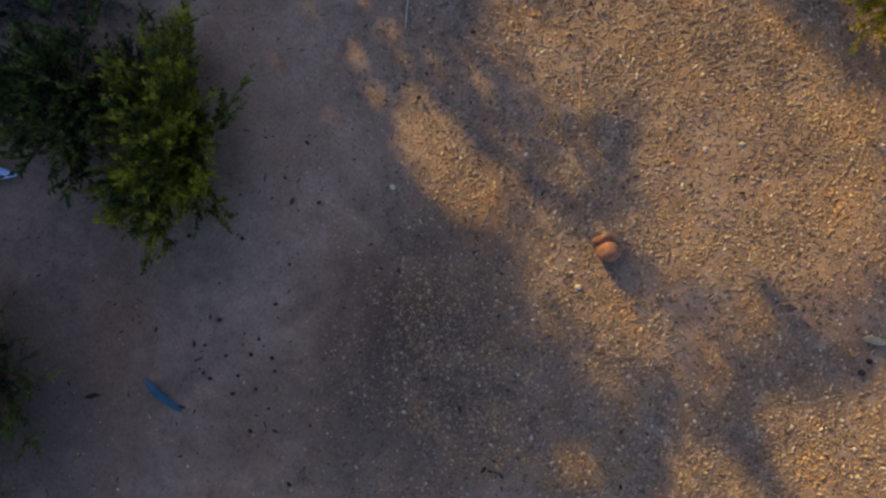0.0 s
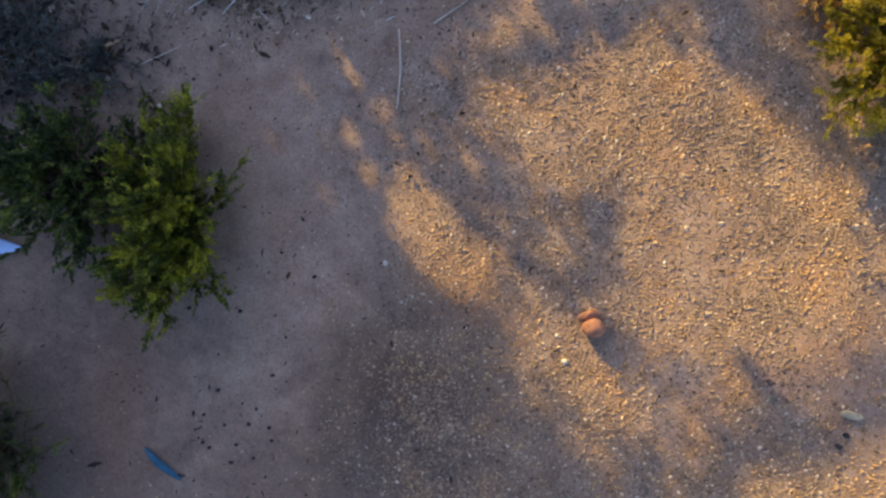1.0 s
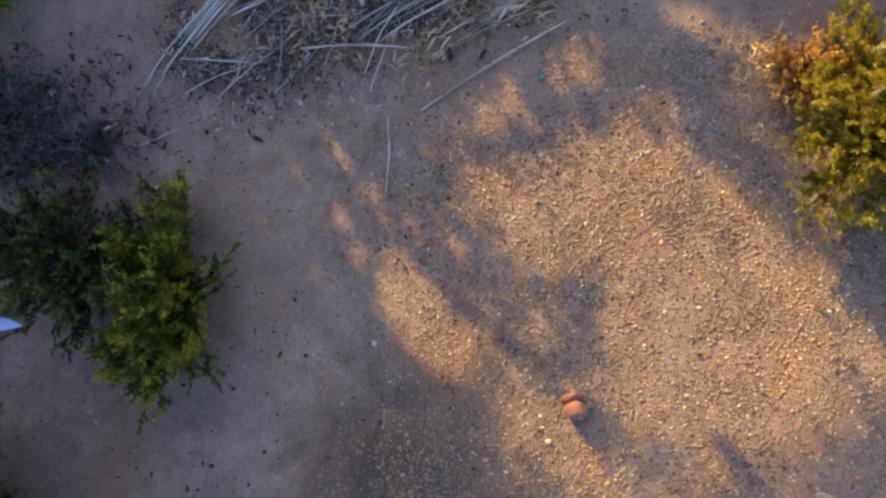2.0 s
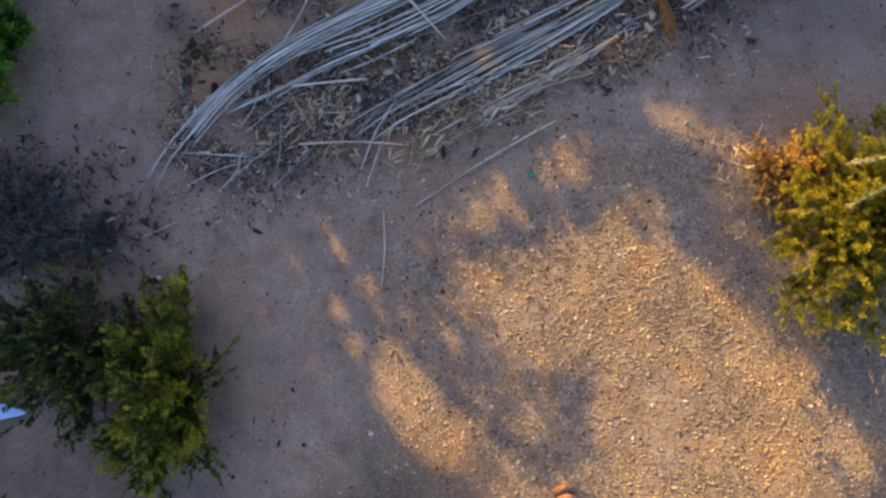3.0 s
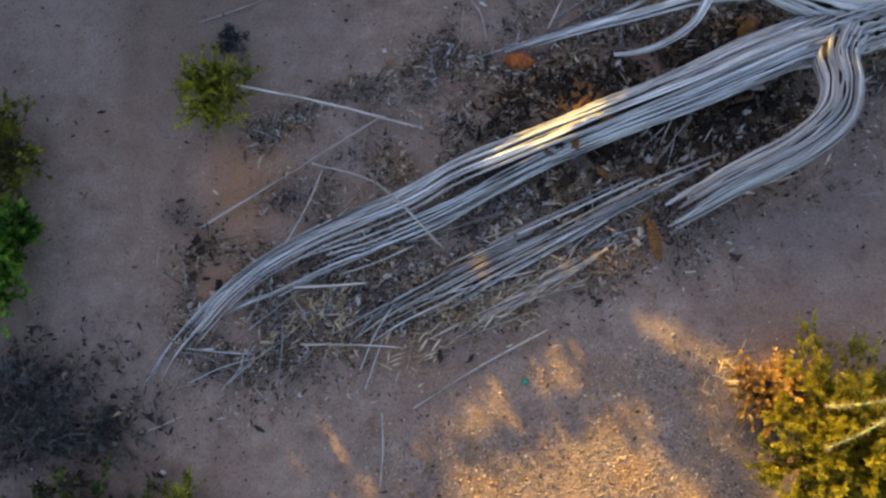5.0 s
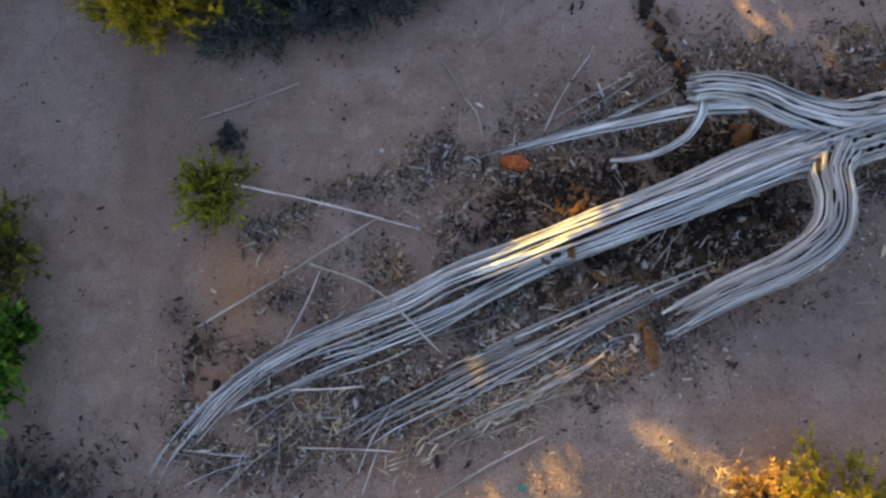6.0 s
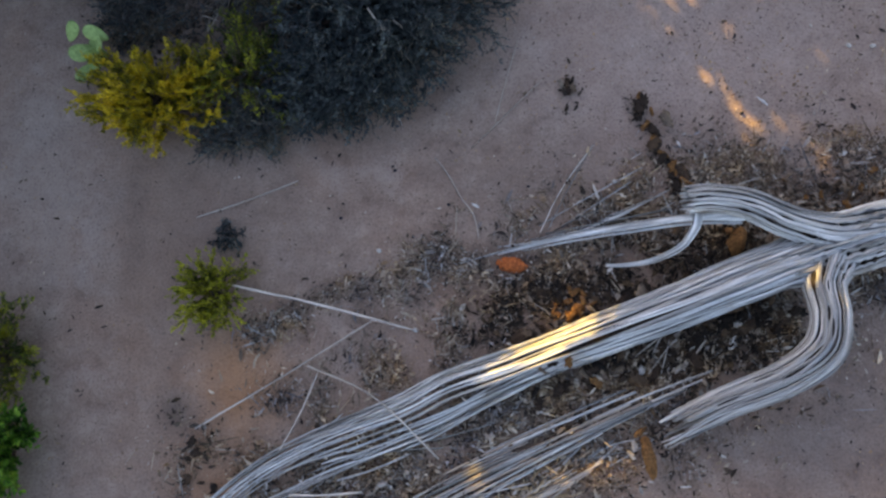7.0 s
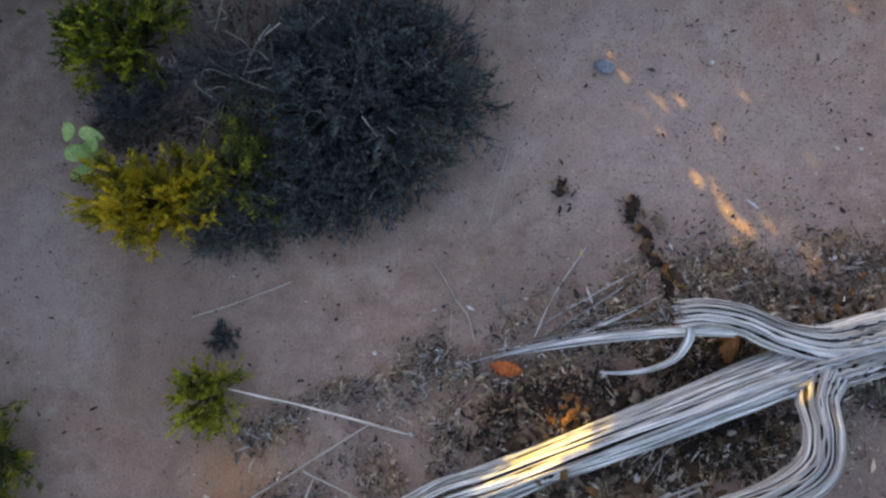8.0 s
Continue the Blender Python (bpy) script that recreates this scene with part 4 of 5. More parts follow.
def build_stones():
    stone((1.155, 0.02), (0.07, 0.052, 0.056), 3, STONE_RED, "rounded orange-pink stone lying on gravel", rough=0.2)
    stone((1.13, 0.095), (0.06, 0.026, 0.03), 8, STONE_RED, "flat orange stone flake against a rounded stone", rough=0.3)
    stone((1.75, 6.48), (0.085, 0.055, 0.04), 4, STONE_GREY, "flat blue-grey stone on bare soil")
    stone((2.53, -0.43), (0.062, 0.022, 0.02), 5, STONE_CREAM, "pale cream stone on gravel")
    stone((2.46, -0.6), (0.02, 0.017, 0.015), 6, STONE_DARK, "small black stone on soil")
    stone((2.5, -0.54), (0.018, 0.015, 0.012), 7, STONE_DARK, "small black stone on soil")
    for k, (x, y) in enumerate(((-1.52, 1.375), (-0.567, 1.916), (-0.057, 0.387), (0.997, -0.173), (-1.88, 1.56), (3.36, 5.77), (3.52, 5.76), (2.545, 6.48), (-0.01, 4.35), (1.69, 4.82))):
        stone((x, y), (0.02, 0.015, 0.013), 10 + k, STONE_PALE, "small pale stone on soil", "pale stones")
    for k, (x, y) in enumerate(((0.5, 4.68), (0.1, 4.95), (-0.3, 4.6), (1.9, 4.8), (2.6, 5.3), (-1.3, 0.1), (-1.1, -0.4), (-0.9, -0.6), (-1.15, -0.75), (-0.5, 0.3))):
        stone((x, y), (0.015, 0.011, 0.01), 40 + k, STONE_DARK, "small dark stone on soil", "dark stones")
    rng = np.random.default_rng(9)
    for k in range(34):
        x, y = (-0.95 + rng.normal(0, 0.3), -0.62 + rng.normal(0, 0.28)) if k < 24 else (rng.uniform(-2.6, 1.5), rng.uniform(4.4, 5.6))
        stone((x, y), tuple(rng.uniform(0.005, 0.011) * np.array((1.3, 1.0, 0.8))), 60 + k, STONE_DARK, "tiny dark pellet on bare soil", "dark pellets", 0.3)


build_stones()


# ---- shrubs ----
LEAF_V = np.array([(0, -0.5, 0), (0.5, 0, 0.12), (0, 0.5, 0), (-0.5, 0, 0.12)], float)
LEAF_F = [(0, 1, 2, 3)]


def leaves_along(rng, lines, per, length, width, spread, keep_from=0.35):
    """Small leaves round the outer part of each twig."""
    pos, dirs = [], []
    for p in lines:
        t = rng.uniform(keep_from, 1.0, per)
        i = t * (len(p) - 1)
        a = np.minimum(i.astype(int), len(p) - 2)
        q = p[a] + (p[a + 1] - p[a]) * (i - a)[:, None]
        d = p[a + 1] - p[a]
        d = d / (np.linalg.norm(d, axis=1)[:, None] + 1e-9)
        o = rng.normal(0, 1, (per, 3))
        o /= np.linalg.norm(o, axis=1)[:, None]
        w = d * 1.3 + o
        w /= np.linalg.norm(w, axis=1)[:, None]
        pos.append(q + o * spread * rng.uniform(0.2, 1, (per, 1)))
        dirs.append(w)
    pos, y = np.concatenate(pos), np.concatenate(dirs)
    h = rng.normal(0, 1, y.shape)
    x = np.cross(y, h)
    x /= np.linalg.norm(x, axis=1)[:, None] + 1e-9
    rot = np.stack([x, y, np.cross(x, y)], -1)
    k = rng.uniform(0.7, 1.3, (len(pos), 1))
    return scatter(LEAF_V, LEAF_F, pos, k * np.array((width, length, width)), rot)


def shrub(name, place, rx, ry, height, seed, leaf, label, branches=90, twigs=6, per=16, size=(0.026, 0.011), stem_r=0.006, category="shrub", wood=None, twig_len=0.13, inner=0.15, spread=0.014):
    rng = np.random.default_rng(seed)
    ob = thing(name, (place[0], place[1], float(ground_height(place[0], place[1])) - 0.01), label, category)
    stems, tips = [], []
    for k in range(branches):
        a, u = rng.uniform(0, 6.283), math.sqrt(rng.uniform(0.02, 1))
        lobes = 1 + 0.5 * noise.noise(Vector((math.cos(a) * 2.0, math.sin(a) * 2.0, seed * 3.1)))
        if noise.noise(Vector((math.cos(a) * u * 2.6, math.sin(a) * u * 2.6, seed * 1.9))) < -0.22:
            continue
        tip = np.array((math.cos(a) * rx * u * lobes, math.sin(a) * ry * u * lobes, height * math.sqrt(max(0.05, 1 - 0.8 * u * u)) * rng.uniform(0.7, 1.1)))
        mid = tip * (0.45, 0.45, 0.6) + rng.normal(0, 0.03, 3)
        p = spline([(rng.normal(0, 0.02), rng.normal(0, 0.02), 0), mid, tip], 8)
        stems.append(tube(p, np.linspace(stem_r, stem_r * 0.35, 8), 4)[:2])
        for j in range(twigs):
            i = rng.integers(3, 8)
            d = (p[min(i, 7)] - p[i - 1])
            d = d / (np.linalg.norm(d) + 1e-9) + rng.normal(0, 0.45, 3) + (0, 0, 0.3)
            d *= twig_len * rng.uniform(0.6, 1.3) / np.linalg.norm(d)
            q = np.stack([p[i], p[i] + d * 0.5 + rng.normal(0, 0.006, 3), p[i] + d])
            q[:, 2] = np.maximum(q[:, 2], 0.02)
            tips.append(q)
            stems.append(tube(q, np.linspace(stem_r * 0.4, stem_r * 0.2, 3), 3)[:2])
    tagged(part("branchwork", join(stems), wood or STEMWOOD, ob), kind="stuff")
    if per:
        tagged(part("foliage", leaves_along(rng, tips, per, size[0], size[1], spread, inner), leaf, ob, smooth=False), kind="stuff")
    return ob


def dead_brush(name, place, rx, ry, height, seed, label, branches=160, twigs=12, material_=None, hollow=0.0, per=0):
    """Leafless brush: crooked stems that split into fine grey twigs."""
    rng = np.random.default_rng(seed)
    ob = thing(name, (place[0], place[1], float(ground_height(place[0], place[1])) - 0.01), label, "dead brush")
    coarse, fine, ends = [], [], []
    for k in range(branches):
        a, u = rng.uniform(0, 6.283), math.sqrt(rng.uniform(hollow, 1))
        lobes = 1 + 0.25 * noise.noise(Vector((math.cos(a) * 1.5, math.sin(a) * 1.5, seed * 2.3)))
        tip = np.array((math.cos(a) * rx * u * lobes, math.sin(a) * ry * u * lobes, height * math.sqrt(max(0.06, 1 - 0.85 * u * u)) * rng.uniform(0.6, 1.1)))
        root = np.array((rng.normal(0, rx * 0.12), rng.normal(0, ry * 0.12), 0))
        p = spline([root, root * 0.5 + tip * (0.4, 0.4, 0.5) + rng.normal(0, 0.05, 3), tip * (0.75, 0.75, 0.85) + rng.normal(0, 0.04, 3), tip], 9)
        coarse.append(tube(p, np.linspace(0.006, 0.002, 9), 4)[:2])
        for j in range(twigs):
            i = rng.integers(3, 9)
            d = (p[min(i, 8)] - p[i - 1])
            d = d / (np.linalg.norm(d) + 1e-9) + rng.normal(0, 0.6, 3)
            d *= rng.uniform(0.06, 0.2) * min(1, rx / 0.5) / np.linalg.norm(d)
            q = np.stack([p[i], p[i] + d * 0.5 + rng.normal(0, 0.012, 3), p[i] + d])
            q[:, 2] = np.maximum(q[:, 2], 0.015)
            ends.append(q)
            fine.append(tube(q, np.linspace(0.0028, 0.0012, 3), 3)[:2])
    tagged(part("branchwork", join(coarse), material_ or DEADTWIG, ob), kind="stuff")
    tagged(part("twig_tangle", join(fine), material_ or DEADTWIG, ob), kind="stuff")
    if per:
        tagged(part("foliage", leaves_along(rng, ends, per, 0.03, 0.011, 0.015, 0.1), LEAF_DULL, ob, smooth=False), kind="stuff")
    return ob


def pale_branches(brush, seed, n, rx, ry, h):
    """Bare pale branches that stand out of dark brush."""
    rng = np.random.default_rng(seed)
    for k in range(n):
        a = rng.uniform(0, 6.283)
        c = np.array((math.cos(a) * rx, math.sin(a) * ry, 0)) * rng.uniform(0.1, 0.8) + (0, 0, h * rng.uniform(0.5, 0.9))
        d = np.array((rng.normal(), rng.normal(), rng.normal(0, 0.3)))
        d *= rng.uniform(0.1, 0.24) / np.linalg.norm(d)
        p = spline([c - d, c + rng.normal(0, 0.03, 3), c + d], 8)
        twig = spline([c, c + rng.normal(0, 0.06, 3) + d * 0.3, c + rng.normal(0, 0.1, 3) + d * 0.5], 5)
        part("branch", join([tube(p, np.linspace(0.008, 0.003, 8), 5), tube(twig, np.linspace(0.006, 0.003, 5), 4)]), BROWNSTICK, brush)


def build_shrubs():
    shrub("shrub", (-1.31, 0.68), 0.36, 0.62, 0.42, 51, LEAF_GREEN, "bushy green desert shrub with yellowish tips", 170, 10, 42, (0.024, 0.01), spread=0.018)
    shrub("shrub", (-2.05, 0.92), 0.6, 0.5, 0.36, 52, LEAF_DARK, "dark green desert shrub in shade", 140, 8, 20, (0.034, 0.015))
    dead_brush("dead_brush", (-2.6, 1.85), 0.5, 0.36, 0.12, 53, "low dark grey tangle of dead brush", 55, 9, GREYBARK, per=6)
    dead_brush("dead_brush", (-2.05, 1.62), 0.36, 0.24, 0.08, 66, "flattened dark brush beside a green shrub", 30, 8, GREYBARK, per=5)
    right = shrub("shrub", (2.98, 1.63), 0.58, 0.6, 0.46, 54, LEAF_YELLOW, "yellow-green desert shrub in low sunlight", 210, 10, 56, (0.021, 0.009), spread=0.02)
    shrub("shrub", (-2.76, 2.88), 0.36, 0.42, 0.42, 55, LEAF_FRESH, "fresh bright green leafy shrub", 120, 8, 20, (0.042, 0.022), spread=0.025)
    shrub("shrub", (-2.84, 3.6), 0.36, 0.42, 0.36, 63, LEAF_GREEN, "dull yellow-green shrub with grey stems", 110, 8, 20, spread=0.02)
    shrub("shrub", (-1.68, 5.52), 0.56, 0.38, 0.4, 56, LEAF_GOLD, "yellow-tipped desert shrub beside dead brush", 160, 9, 38, (0.024, 0.01), spread=0.018)
    shrub("shrub", (-1.02, 5.72), 0.4, 0.5, 0.36, 67, LEAF_GREEN, "sparse dark olive shrub at the edge of dead brush", 70, 8, 16, (0.024, 0.01), spread=0.02)
    dead_brush("dead_brush", (-1.05, 5.32), 0.42, 0.28, 0.2, 68, "small dark brown dead brush beside a yellow shrub", 90, 12, GREYBARK, per=4)
    dead_brush("dead_brush", (-0.32, 5.62), 0.62, 0.42, 0.36, 70, "dark blue-green brush with fine leaves", 170, 14, per=8)
    dead_brush("dead_brush", (-1.97, 6.30), 0.42, 0.36, 0.16, 69, "low brown dead brush between two green shrubs", 110, 12, GREYBARK, per=2)
    shrub("shrub", (-2.05, 6.85), 0.52, 0.45, 0.45, 57, LEAF_GREEN, "green desert shrub beside dead brush", 130, 8, 22, (0.034, 0.015))
    big = dead_brush("dead_brush", (0.0, 6.25), 0.9, 0.98, 0.55, 58, "large dark blue-grey brush with fine twigs", 420, 18, per=7)
    pale_branches(big, 1, 6, 0.6, 0.6, 0.5)
    low = dead_brush("dead_brush", (-1.05, 6.55), 0.8, 0.75, 0.3, 59, "dark tangle of dead brush with pale bare branches", 120, 12, GREYBARK, per=2)
    pale_branches(low, 2, 15, 0.85, 0.7, 0.3)
    shrub("shrub", (-1.21, 4.06), 0.23, 0.27, 0.24, 60, LEAF_LIME, "small yellow-green desert shrub with a stick through it", 60, 7, 22)
    dead_brush("dead_tuft", (-1.14, 4.47), 0.15, 0.11, 0.05, 61, "small dark grey tuft of dead twigs", 22, 7, GREYBARK, per=3)
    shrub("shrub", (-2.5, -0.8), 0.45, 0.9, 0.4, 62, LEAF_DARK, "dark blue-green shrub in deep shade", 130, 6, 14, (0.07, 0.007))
    shrub("dry_tuft", (2.5, 2.0), 0.38, 0.27, 0.13, 64, DRYLEAF, "dry orange-brown leaf tuft beside the shrub", 70, 7, 20, (0.024, 0.012), category="dry plant", twig_len=0.05)
    cholla = thing("cholla_branch", (3.2, 2.0, 0), "pale spiny cholla branches reaching over the shrub", "cactus")
    rng = np.random.default_rng(65)
    for pts in ([(3.6, 2.0, 0.0), (3.3, 2.05, 0.4), (3.0, 2.02, 0.5), (2.8, 1.98, 0.5), (2.64, 1.96, 0.46)], [(3.6, 2.0, 0.0), (3.3, 2.03, 0.38), (3.0, 1.95, 0.5), (2.82, 1.84, 0.5), (2.63, 1.73, 0.45)]):
        p = spline(pts, 30) - np.array(cholla.location)
        limb = part("limb", tube(p, np.linspace(0.008, 0.005, 30), 7), PAD, cholla)
        spines = []
        for i in range(380):
            c = p[rng.integers(6, 30)]
            d = rng.normal(0, 1, 3)
            d *= 0.027 / np.linalg.norm(d)
            spines.append(tube(np.stack([c, c + d]), (0.0022, 0.0008), 3)[:2])
        tagged(part("spines", join(spines), STRAW, limb), kind="stuff")


build_shrubs()


def pad_geo(rng, length, width, thick):
    bm = bmesh.new()
    bmesh.ops.create_uvsphere(bm, u_segments=20, v_segments=12, radius=1)
    for v in bm.verts:
        s = 0.75 + 0.25 * v.co.z
        v.co = Vector((v.co.x * width * s, v.co.y * thick, (v.co.z + 1) * length * 0.5))
    g = np.array([v.co[:] for v in bm.verts]), [tuple(v.index for v in f.verts) for f in bm.faces]
    bm.free()
    return g


def build_prickly_pear():
    rng = np.random.default_rng(71)
    pear = thing("prickly_pear", (-2.27, 5.96, 0), "pale green prickly pear with flat oval pads", "cactus")
    for x, y, z, rx, ry, rz, s in ((0, 0, 0, 12, 0, 20, 0.24), (-0.05, 0.03, 0.18, 55, -20, 100, 0.22), (0.06, 0.0, 0.18, 60, 10, -70, 0.23), (0.0, -0.05, 0.17, 75, 0, 10, 0.21),
                                   (-0.16, 0.05, 0.28, 60, -10, 150, 0.17), (0.17, 0.06, 0.27, 50, 20, -120, 0.18), (0.03, -0.16, 0.22, 85, 0, -40, 0.18)):
        p = part("pad", pad_geo(rng, s * 1.0, s * 0.4, 0.016), PAD, pear)
        p.matrix_local = pose(x * 0.95, y * 0.8, z * 0.75, rx, ry, rz)


build_prickly_pear()


def build_scraps():
    rng = np.random.default_rng(81)
    # blue sliver
    line = spline([(-1.55, -0.76, 0.012), (-1.45, -0.84, 0.03), (-1.31, -0.94, 0.012)], 16)
    g = tube(line - line[8], 0.02 * np.sin(np.linspace(0.35, 2.9, 16)) + 0.004, 8, 0.3, 0.4)
    ob = mesh_object("plastic_scrap", g[0], g[1], BLUE_PLASTIC)
    ob.location = line[8]
    tagged(ob, "bent blue plastic scrap lying on the soil", "scrap")
    line = spline([(-2.78, 0.46, 0.03), (-2.6, 0.48, 0.06), (-2.41, 0.47, 0.04)], 16)
    g = tube(line - line[8], 0.1 * np.linspace(1, 0.02, 16) ** 0.7, 8, 0.12, 0.1)
    ob = mesh_object("plastic_scrap", g[0], g[1], PALE_PLASTIC)
    ob.location = line[8]
    tagged(ob, "pale blue pointed plastic sheet scrap under the shrub", "scrap")
    stone((0.966, 2.03), (0.025, 0.018, 0.012), 88, GREEN_BIT, "small teal green fragment on soil", "fragments")


build_scraps()


# ---- unseen thicket added towards the sun, its leaves placed to shape the shade ----
A0 = -9.0   # how far towards the sun the thicket stands
TAN = math.tan(el)

# leaves left out for small sun patches: across, along, half width, half length, openness
GAPS = [
    (0.42, -1.13, 0.085, 0.08, 1.0), (0.61, -0.95, 0.09, 0.07, 1.0), (0.4, -0.87, 0.085, 0.09, 1.0), (0.65, -1.16, 0.09, 0.075, 0.95),
    (0.09, -0.9, 0.06, 0.07, 0.45), (-0.02, -1.36, 0.04, 0.12, 0.4), (0.62, -1.45, 0.05, 0.1, 0.8), (1.58, -1.13, 0.3, 0.2, 0.72), (2.14, -1.1, 0.18, 0.19, 0.8),
    (1.2, -1.14, 0.22, 0.15, 0.42),
]
STEM_GAPS = [
    (3.03, -1.66, 0.46, 0.3, 1.0), (3.25, -2.33, 0.2, 0.12, 0.6), (4.6, -0.74, 0.1, 0.12, 0.9), (4.6, -0.3, 0.05, 0.2, 0.5), (2.08, -1.84, 0.12, 0.09, 0.8),
    (0.19, 1.54, 0.12, 0.12, 0.8), (0.68, 1.76, 0.16, 0.12, 0.6), (5.9, -4.2, 0.5, 0.8, 0.05), (5.75, -3.3, 0.12, 0.6, 0.1),
]

# thin slits: from across and along, to across and along, half width, openness
SLITS = [
    (5.12, -4.6, 5.38, -3.65, 0.12, 0.25), (5.12, -3.5, 5.06, -2.7, 0.085, 0.45), (5.27, -2.9, 5.35, -2.36, 0.11, 0.26), (5.02, -4.2, 5.05, -3.7, 0.08, 0.16),
    (0.63, -1.78, 0.62, -1.4, 0.04, 0.5), (0.32, -1.7, 0.34, -1.4, 0.035, 0.42), (0.22, -1.5, 0.27, -1.1, 0.03, 0.3),
]

# leaves left out for large sun patches: openness, softness, outline across and along
WIDE = (1.0, 0.05, ((1.12, -0.83), (1.5, -0.8), (1.95, -0.76), (2.42, -0.69), (2.46, -0.26), (2.62, 0.43), (2.68, 1.06), (2.55, 1.45), (2.1, 1.5), (1.62, 1.38), (1.13, 1.07), (1.04, 0.8), (1.12, 0.54), (1.42, 0.16), (1.1, -0.36)))
TONGUE = (1.0, 0.025, ((0.63, -0.82), (0.43, -0.66), (0.3, -0.45), (0.3, -0.1), (0.48, 0.12), (0.74, 0.13), (0.8, -0.11), (0.7, -0.34), (0.66, -0.69)))
LOWER = (0.85, 0.06, ((0.5, 0.05), (0.6, 0.3), (0.44, 0.6), (0.46, 1.05), (0.6, 1.3), (0.95, 1.5), (1.2, 1.2), (1.05, 0.45), (0.86, 0.28), (0.74, 0.05)))
DIM = (0.72, 0.07, ((0.74, -0.95), (1.12, -0.76), (1.12, -0.4), (0.95, -0.26), (0.76, -0.36)))
BETWEEN = (0.62, 0.08, ((0.8, -0.25), (1.15, -0.35), (1.42, 0.16), (1.12, 0.5), (0.8, 0.25)))
FRINGE = (0.78, 0.07, ((0.86, 1.46), (1.46, 1.6), (1.99, 1.66), (2.4, 1.5), (1.62, 1.38), (1.1, 1.05), (0.85, 1.1)))
SUN_PATCHES = (WIDE, TONGUE, LOWER, DIM, BETWEEN, FRINGE)


def step(x, at, soft):
    return 1 / (1 + np.exp(-np.clip((x - at) / soft, -60, 60)))


def inside_share(c, a, soft, outline):
    """Soft membership of a closed outline, by the distance from its rim."""
    pts = np.array(outline)
    far, odd = np.full(c.shape, 9.0), np.zeros(c.shape, bool)
    for (c0, a0), (c1, a1) in zip(pts, np.roll(pts, -1, axis=0)):
        u = np.clip(((c - c0) * (c1 - c0) + (a - a0) * (a1 - a0)) / ((c1 - c0) ** 2 + (a1 - a0) ** 2), 0, 1)
        far = np.minimum(far, np.hypot(c - c0 - u * (c1 - c0), a - a0 - u * (a1 - a0)))
        odd ^= ((a0 > a) != (a1 > a)) & (c < c0 + (a - a0) * (c1 - c0) / (a1 - a0 if a1 != a0 else 1e-9))
    return step(np.where(odd, far, -far), 0.0, soft)


def open_share(c, a):
    """How open the thicket is to the sun for the place a along and c across the light."""
    # crowns end raggedly
    cw = c + 0.025 * np.sin(9 * a + 4 * c) + 0.015 * np.sin(23 * a - 11 * c)
    aw = a + 0.03 * np.sin(8 * c + 2 * a) + 0.02 * np.sin(21 * c)
    s = np.zeros(c.shape)
    for share, soft, outline in SUN_PATCHES:
        s = np.maximum(s, share * inside_share(cw, aw, soft, outline))
    side = step(cw, 2.76, 0.03) * step(3.6, c, 0.06) * step(aw, -1.1 + (c - 2.8) * 1.3, 0.05)
    side *= 1 - 0.75 * inside_share(c, a, 0.05, ((2.72, -0.75), (2.9, -0.7), (3.02, -0.2), (2.95, 0.25), (2.75, 0.1)))
    strip = 0.2 * step(c, 2.5, 0.03) * step(2.85, c, 0.03) * step(a, -0.5, 0.1)
    beyond = step(aw, 1.8 + 0.22 * np.maximum(c - 1.2, -0.2), 0.02) * step(c, 0.55, 0.06) * (1 - 0.85 * np.exp(-((c - 1.0) / 0.07) ** 2) * step(2.25, a, 0.05))
    s = np.clip(np.maximum(s, side + strip + beyond), 0, 1)
    for c0, a0, rc, ra, k in GAPS + STEM_GAPS:
        s = np.maximum(s, k * np.exp(-(((c - c0) / rc) ** 2 + ((a - a0) / ra) ** 2) ** 2))
    for c0, a0, c1, a1, w, k in SLITS:
        u = np.clip(((c - c0) * (c1 - c0) + (a - a0) * (a1 - a0)) / ((c1 - c0) ** 2 + (a1 - a0) ** 2), 0, 1)
        s = np.maximum(s, k * np.exp(-((c - c0 - u * (c1 - c0)) ** 2 + (a - a0 - u * (a1 - a0)) ** 2) ** 2 / w ** 4))
    over = step(a, np.where(c < 0.3, 2.7 + 0.3 * np.sin(c * 2.1), np.where(c > 3.6, 0.9 + 0.4 * np.sin(c * 2), 9.0)), 0.08)
    return np.maximum(s, over)


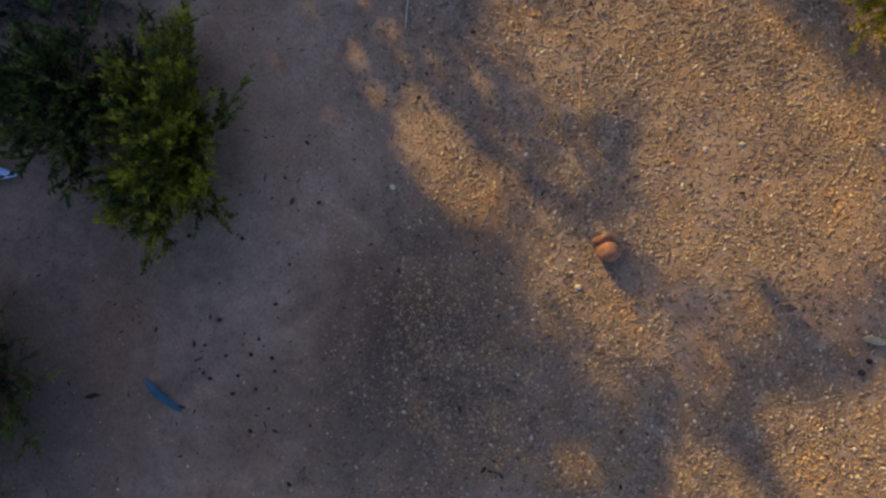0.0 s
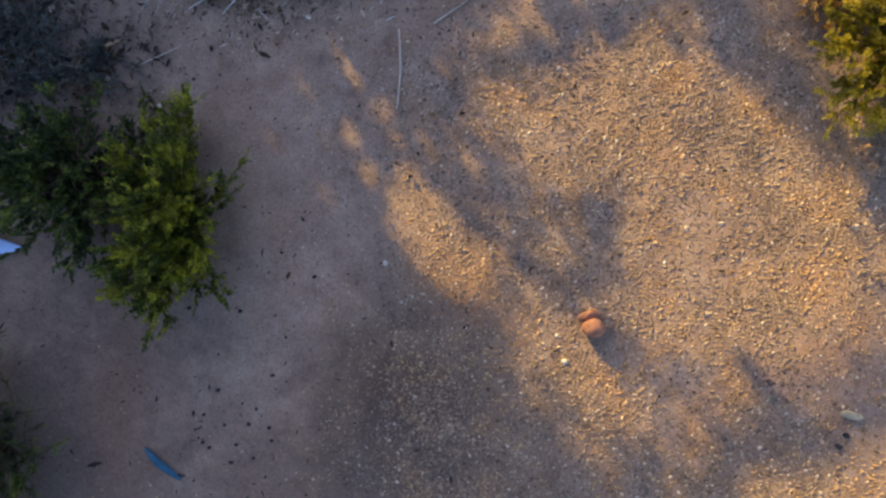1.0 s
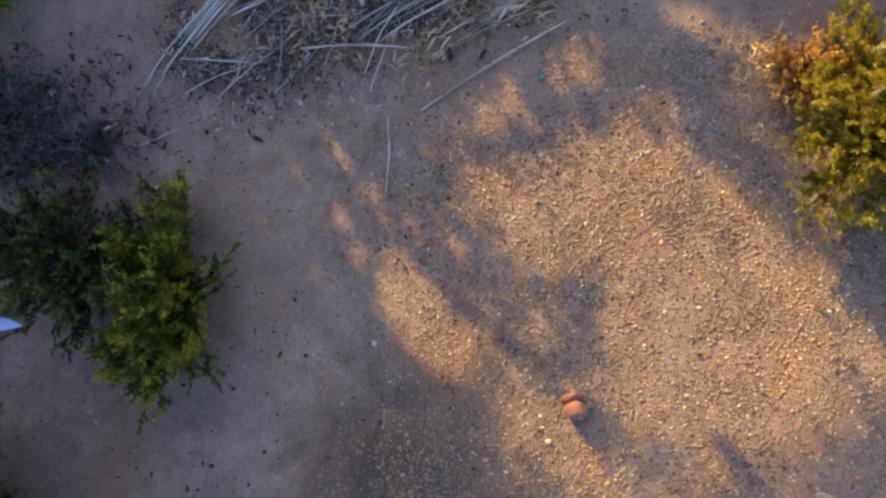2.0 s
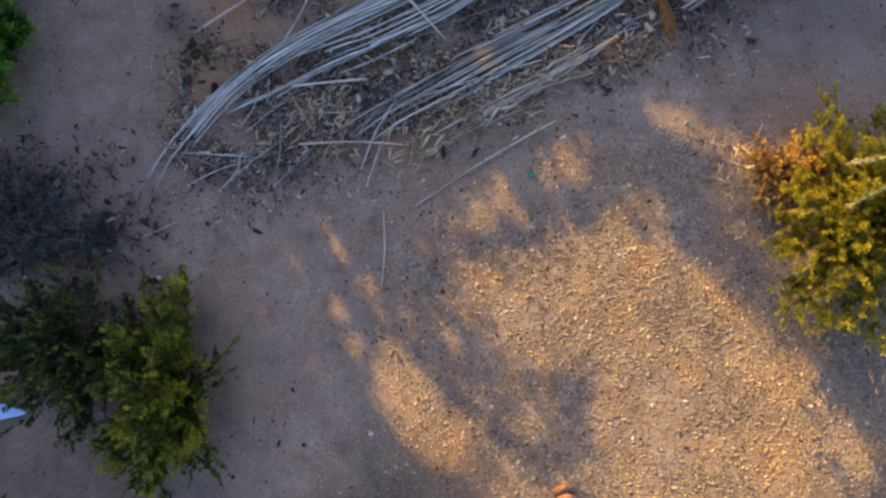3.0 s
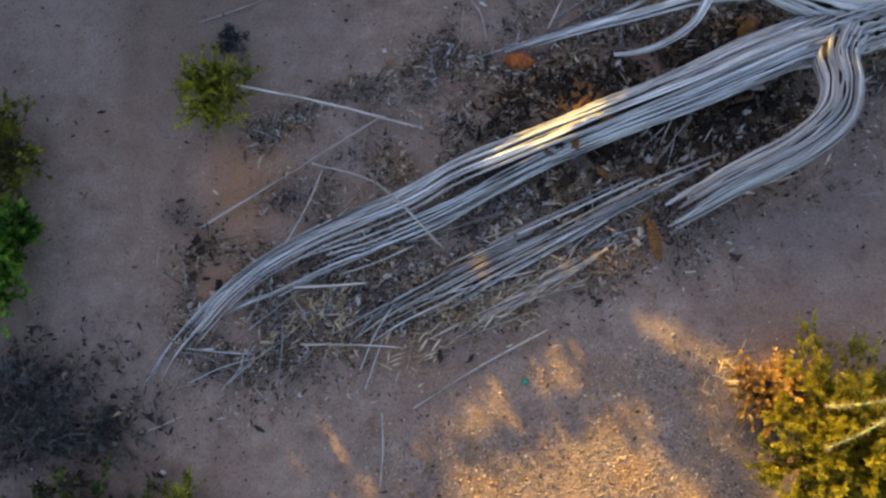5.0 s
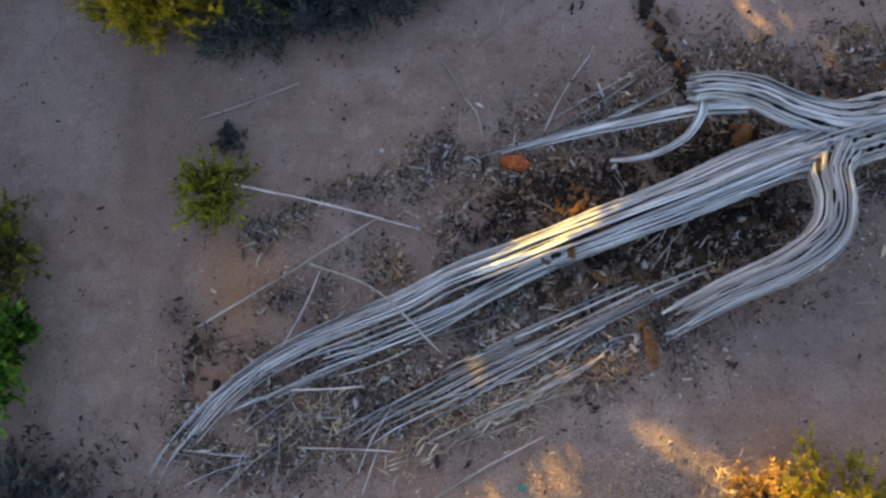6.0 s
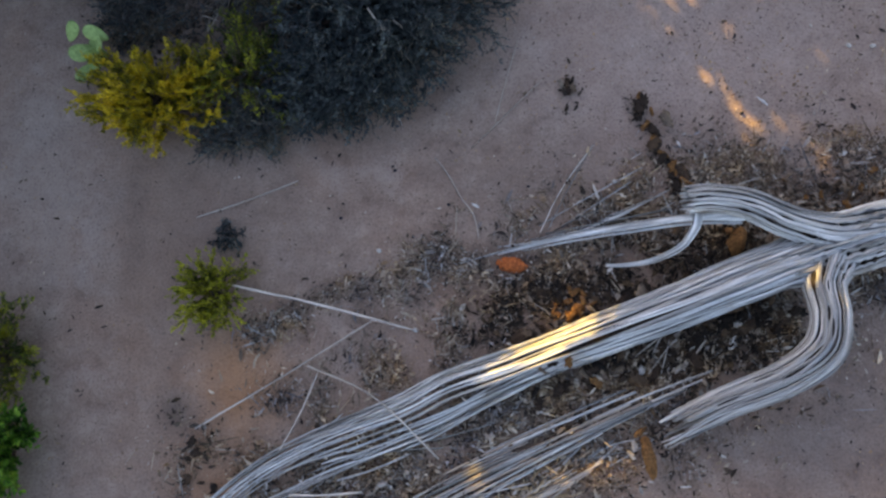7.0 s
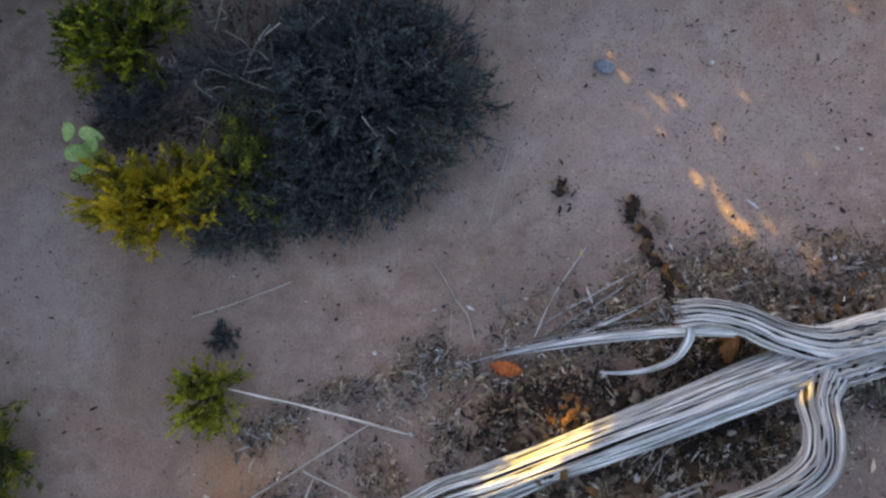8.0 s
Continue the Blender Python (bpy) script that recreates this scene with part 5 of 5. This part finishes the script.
def build_trees():
    rng = np.random.default_rng(91)
    quads_v = np.array([(-0.5, -0.5, 0), (0.5, -0.5, 0.15), (0.5, 0.5, 0), (-0.5, 0.5, 0.15)], float)
    for k in range(7):
        c0 = -4.3 + 2.0 * k
        top = (4.4, 4.5, 4.5, 4.15, 3.9, 3.8, 3.6)[k]
        base = S * (A0 - 0.2) + P * c0
        tree = thing("unseen_shade_tree", (base.x, base.y, 0), "unseen dense tree added to cast dappled shade, with small dull green leaves", "tree", "thicket")
        part("trunk", tube(spline([(0, 0, 0), (0.1, 0.05, 0.6), (0.05, -0.1, 1.3)], 8), np.linspace(0.14, 0.09, 8), 8)[:2], TREEBARK, tree)
        for j in range(7):
            cc = rng.uniform(-1.0, 1.0)
            e = P * cc + S * rng.uniform(-0.5, 0.5)
            h = rng.uniform(1.4, top * 0.6)
            part("limb", tube(spline([(0.03, -0.03, 1.0), (e.x * 0.4, e.y * 0.4, 0.8 + h * 0.45), (e.x, e.y, h)], 10), np.linspace(0.045, 0.01, 10), 6)[:2], TREEBARK, tree)
        # the outer crowns only give even shade
        outer = k in (0, 1, 6)
        n = 42000 if outer else 98000
        c, off, h = rng.uniform(-1.03, 1.03, n), rng.normal(0, 0.4, n), rng.uniform(0.02, top, n)
        if k in (0, 6):
            c += np.sign(k - 3) * np.abs(rng.normal(0, 0.6, n)) * (h / top)
        keep = rng.uniform(0, 1, n) < -np.log(np.clip(open_share(c0 + c, A0 + off + h / TAN), 0.0003, 1)) / 7.4
        c, off, h = c[keep], off[keep], h[keep]
        p = np.stack([P.x * c + S.x * (off + 0.2), P.y * c + S.y * (off + 0.2), h], -1)
        # long narrow leaflets on level twigs
        s = rng.uniform(0.06, 0.085, (len(p), 1)) * (1.55 if outer else 1.05) * np.array((1, 0.42, 0.4))
        yaw, tip = rng.uniform(0, 6.283, len(p)), np.zeros((len(p), 3, 3))
        roll = rng.uniform(-1.3, 1.3, len(p))
        tip[:, 0, 0], tip[:, 1, 1], tip[:, 1, 2], tip[:, 2, 1], tip[:, 2, 2] = 1, np.cos(roll), -np.sin(roll), np.sin(roll), np.cos(roll)
        g = scatter(quads_v, [(0, 1, 2, 3)], p, s, turned_about_z(yaw) @ tip)
        tagged(part("crown", g, LEAF_TREE, tree, smooth=False), kind="stuff")


build_trees()
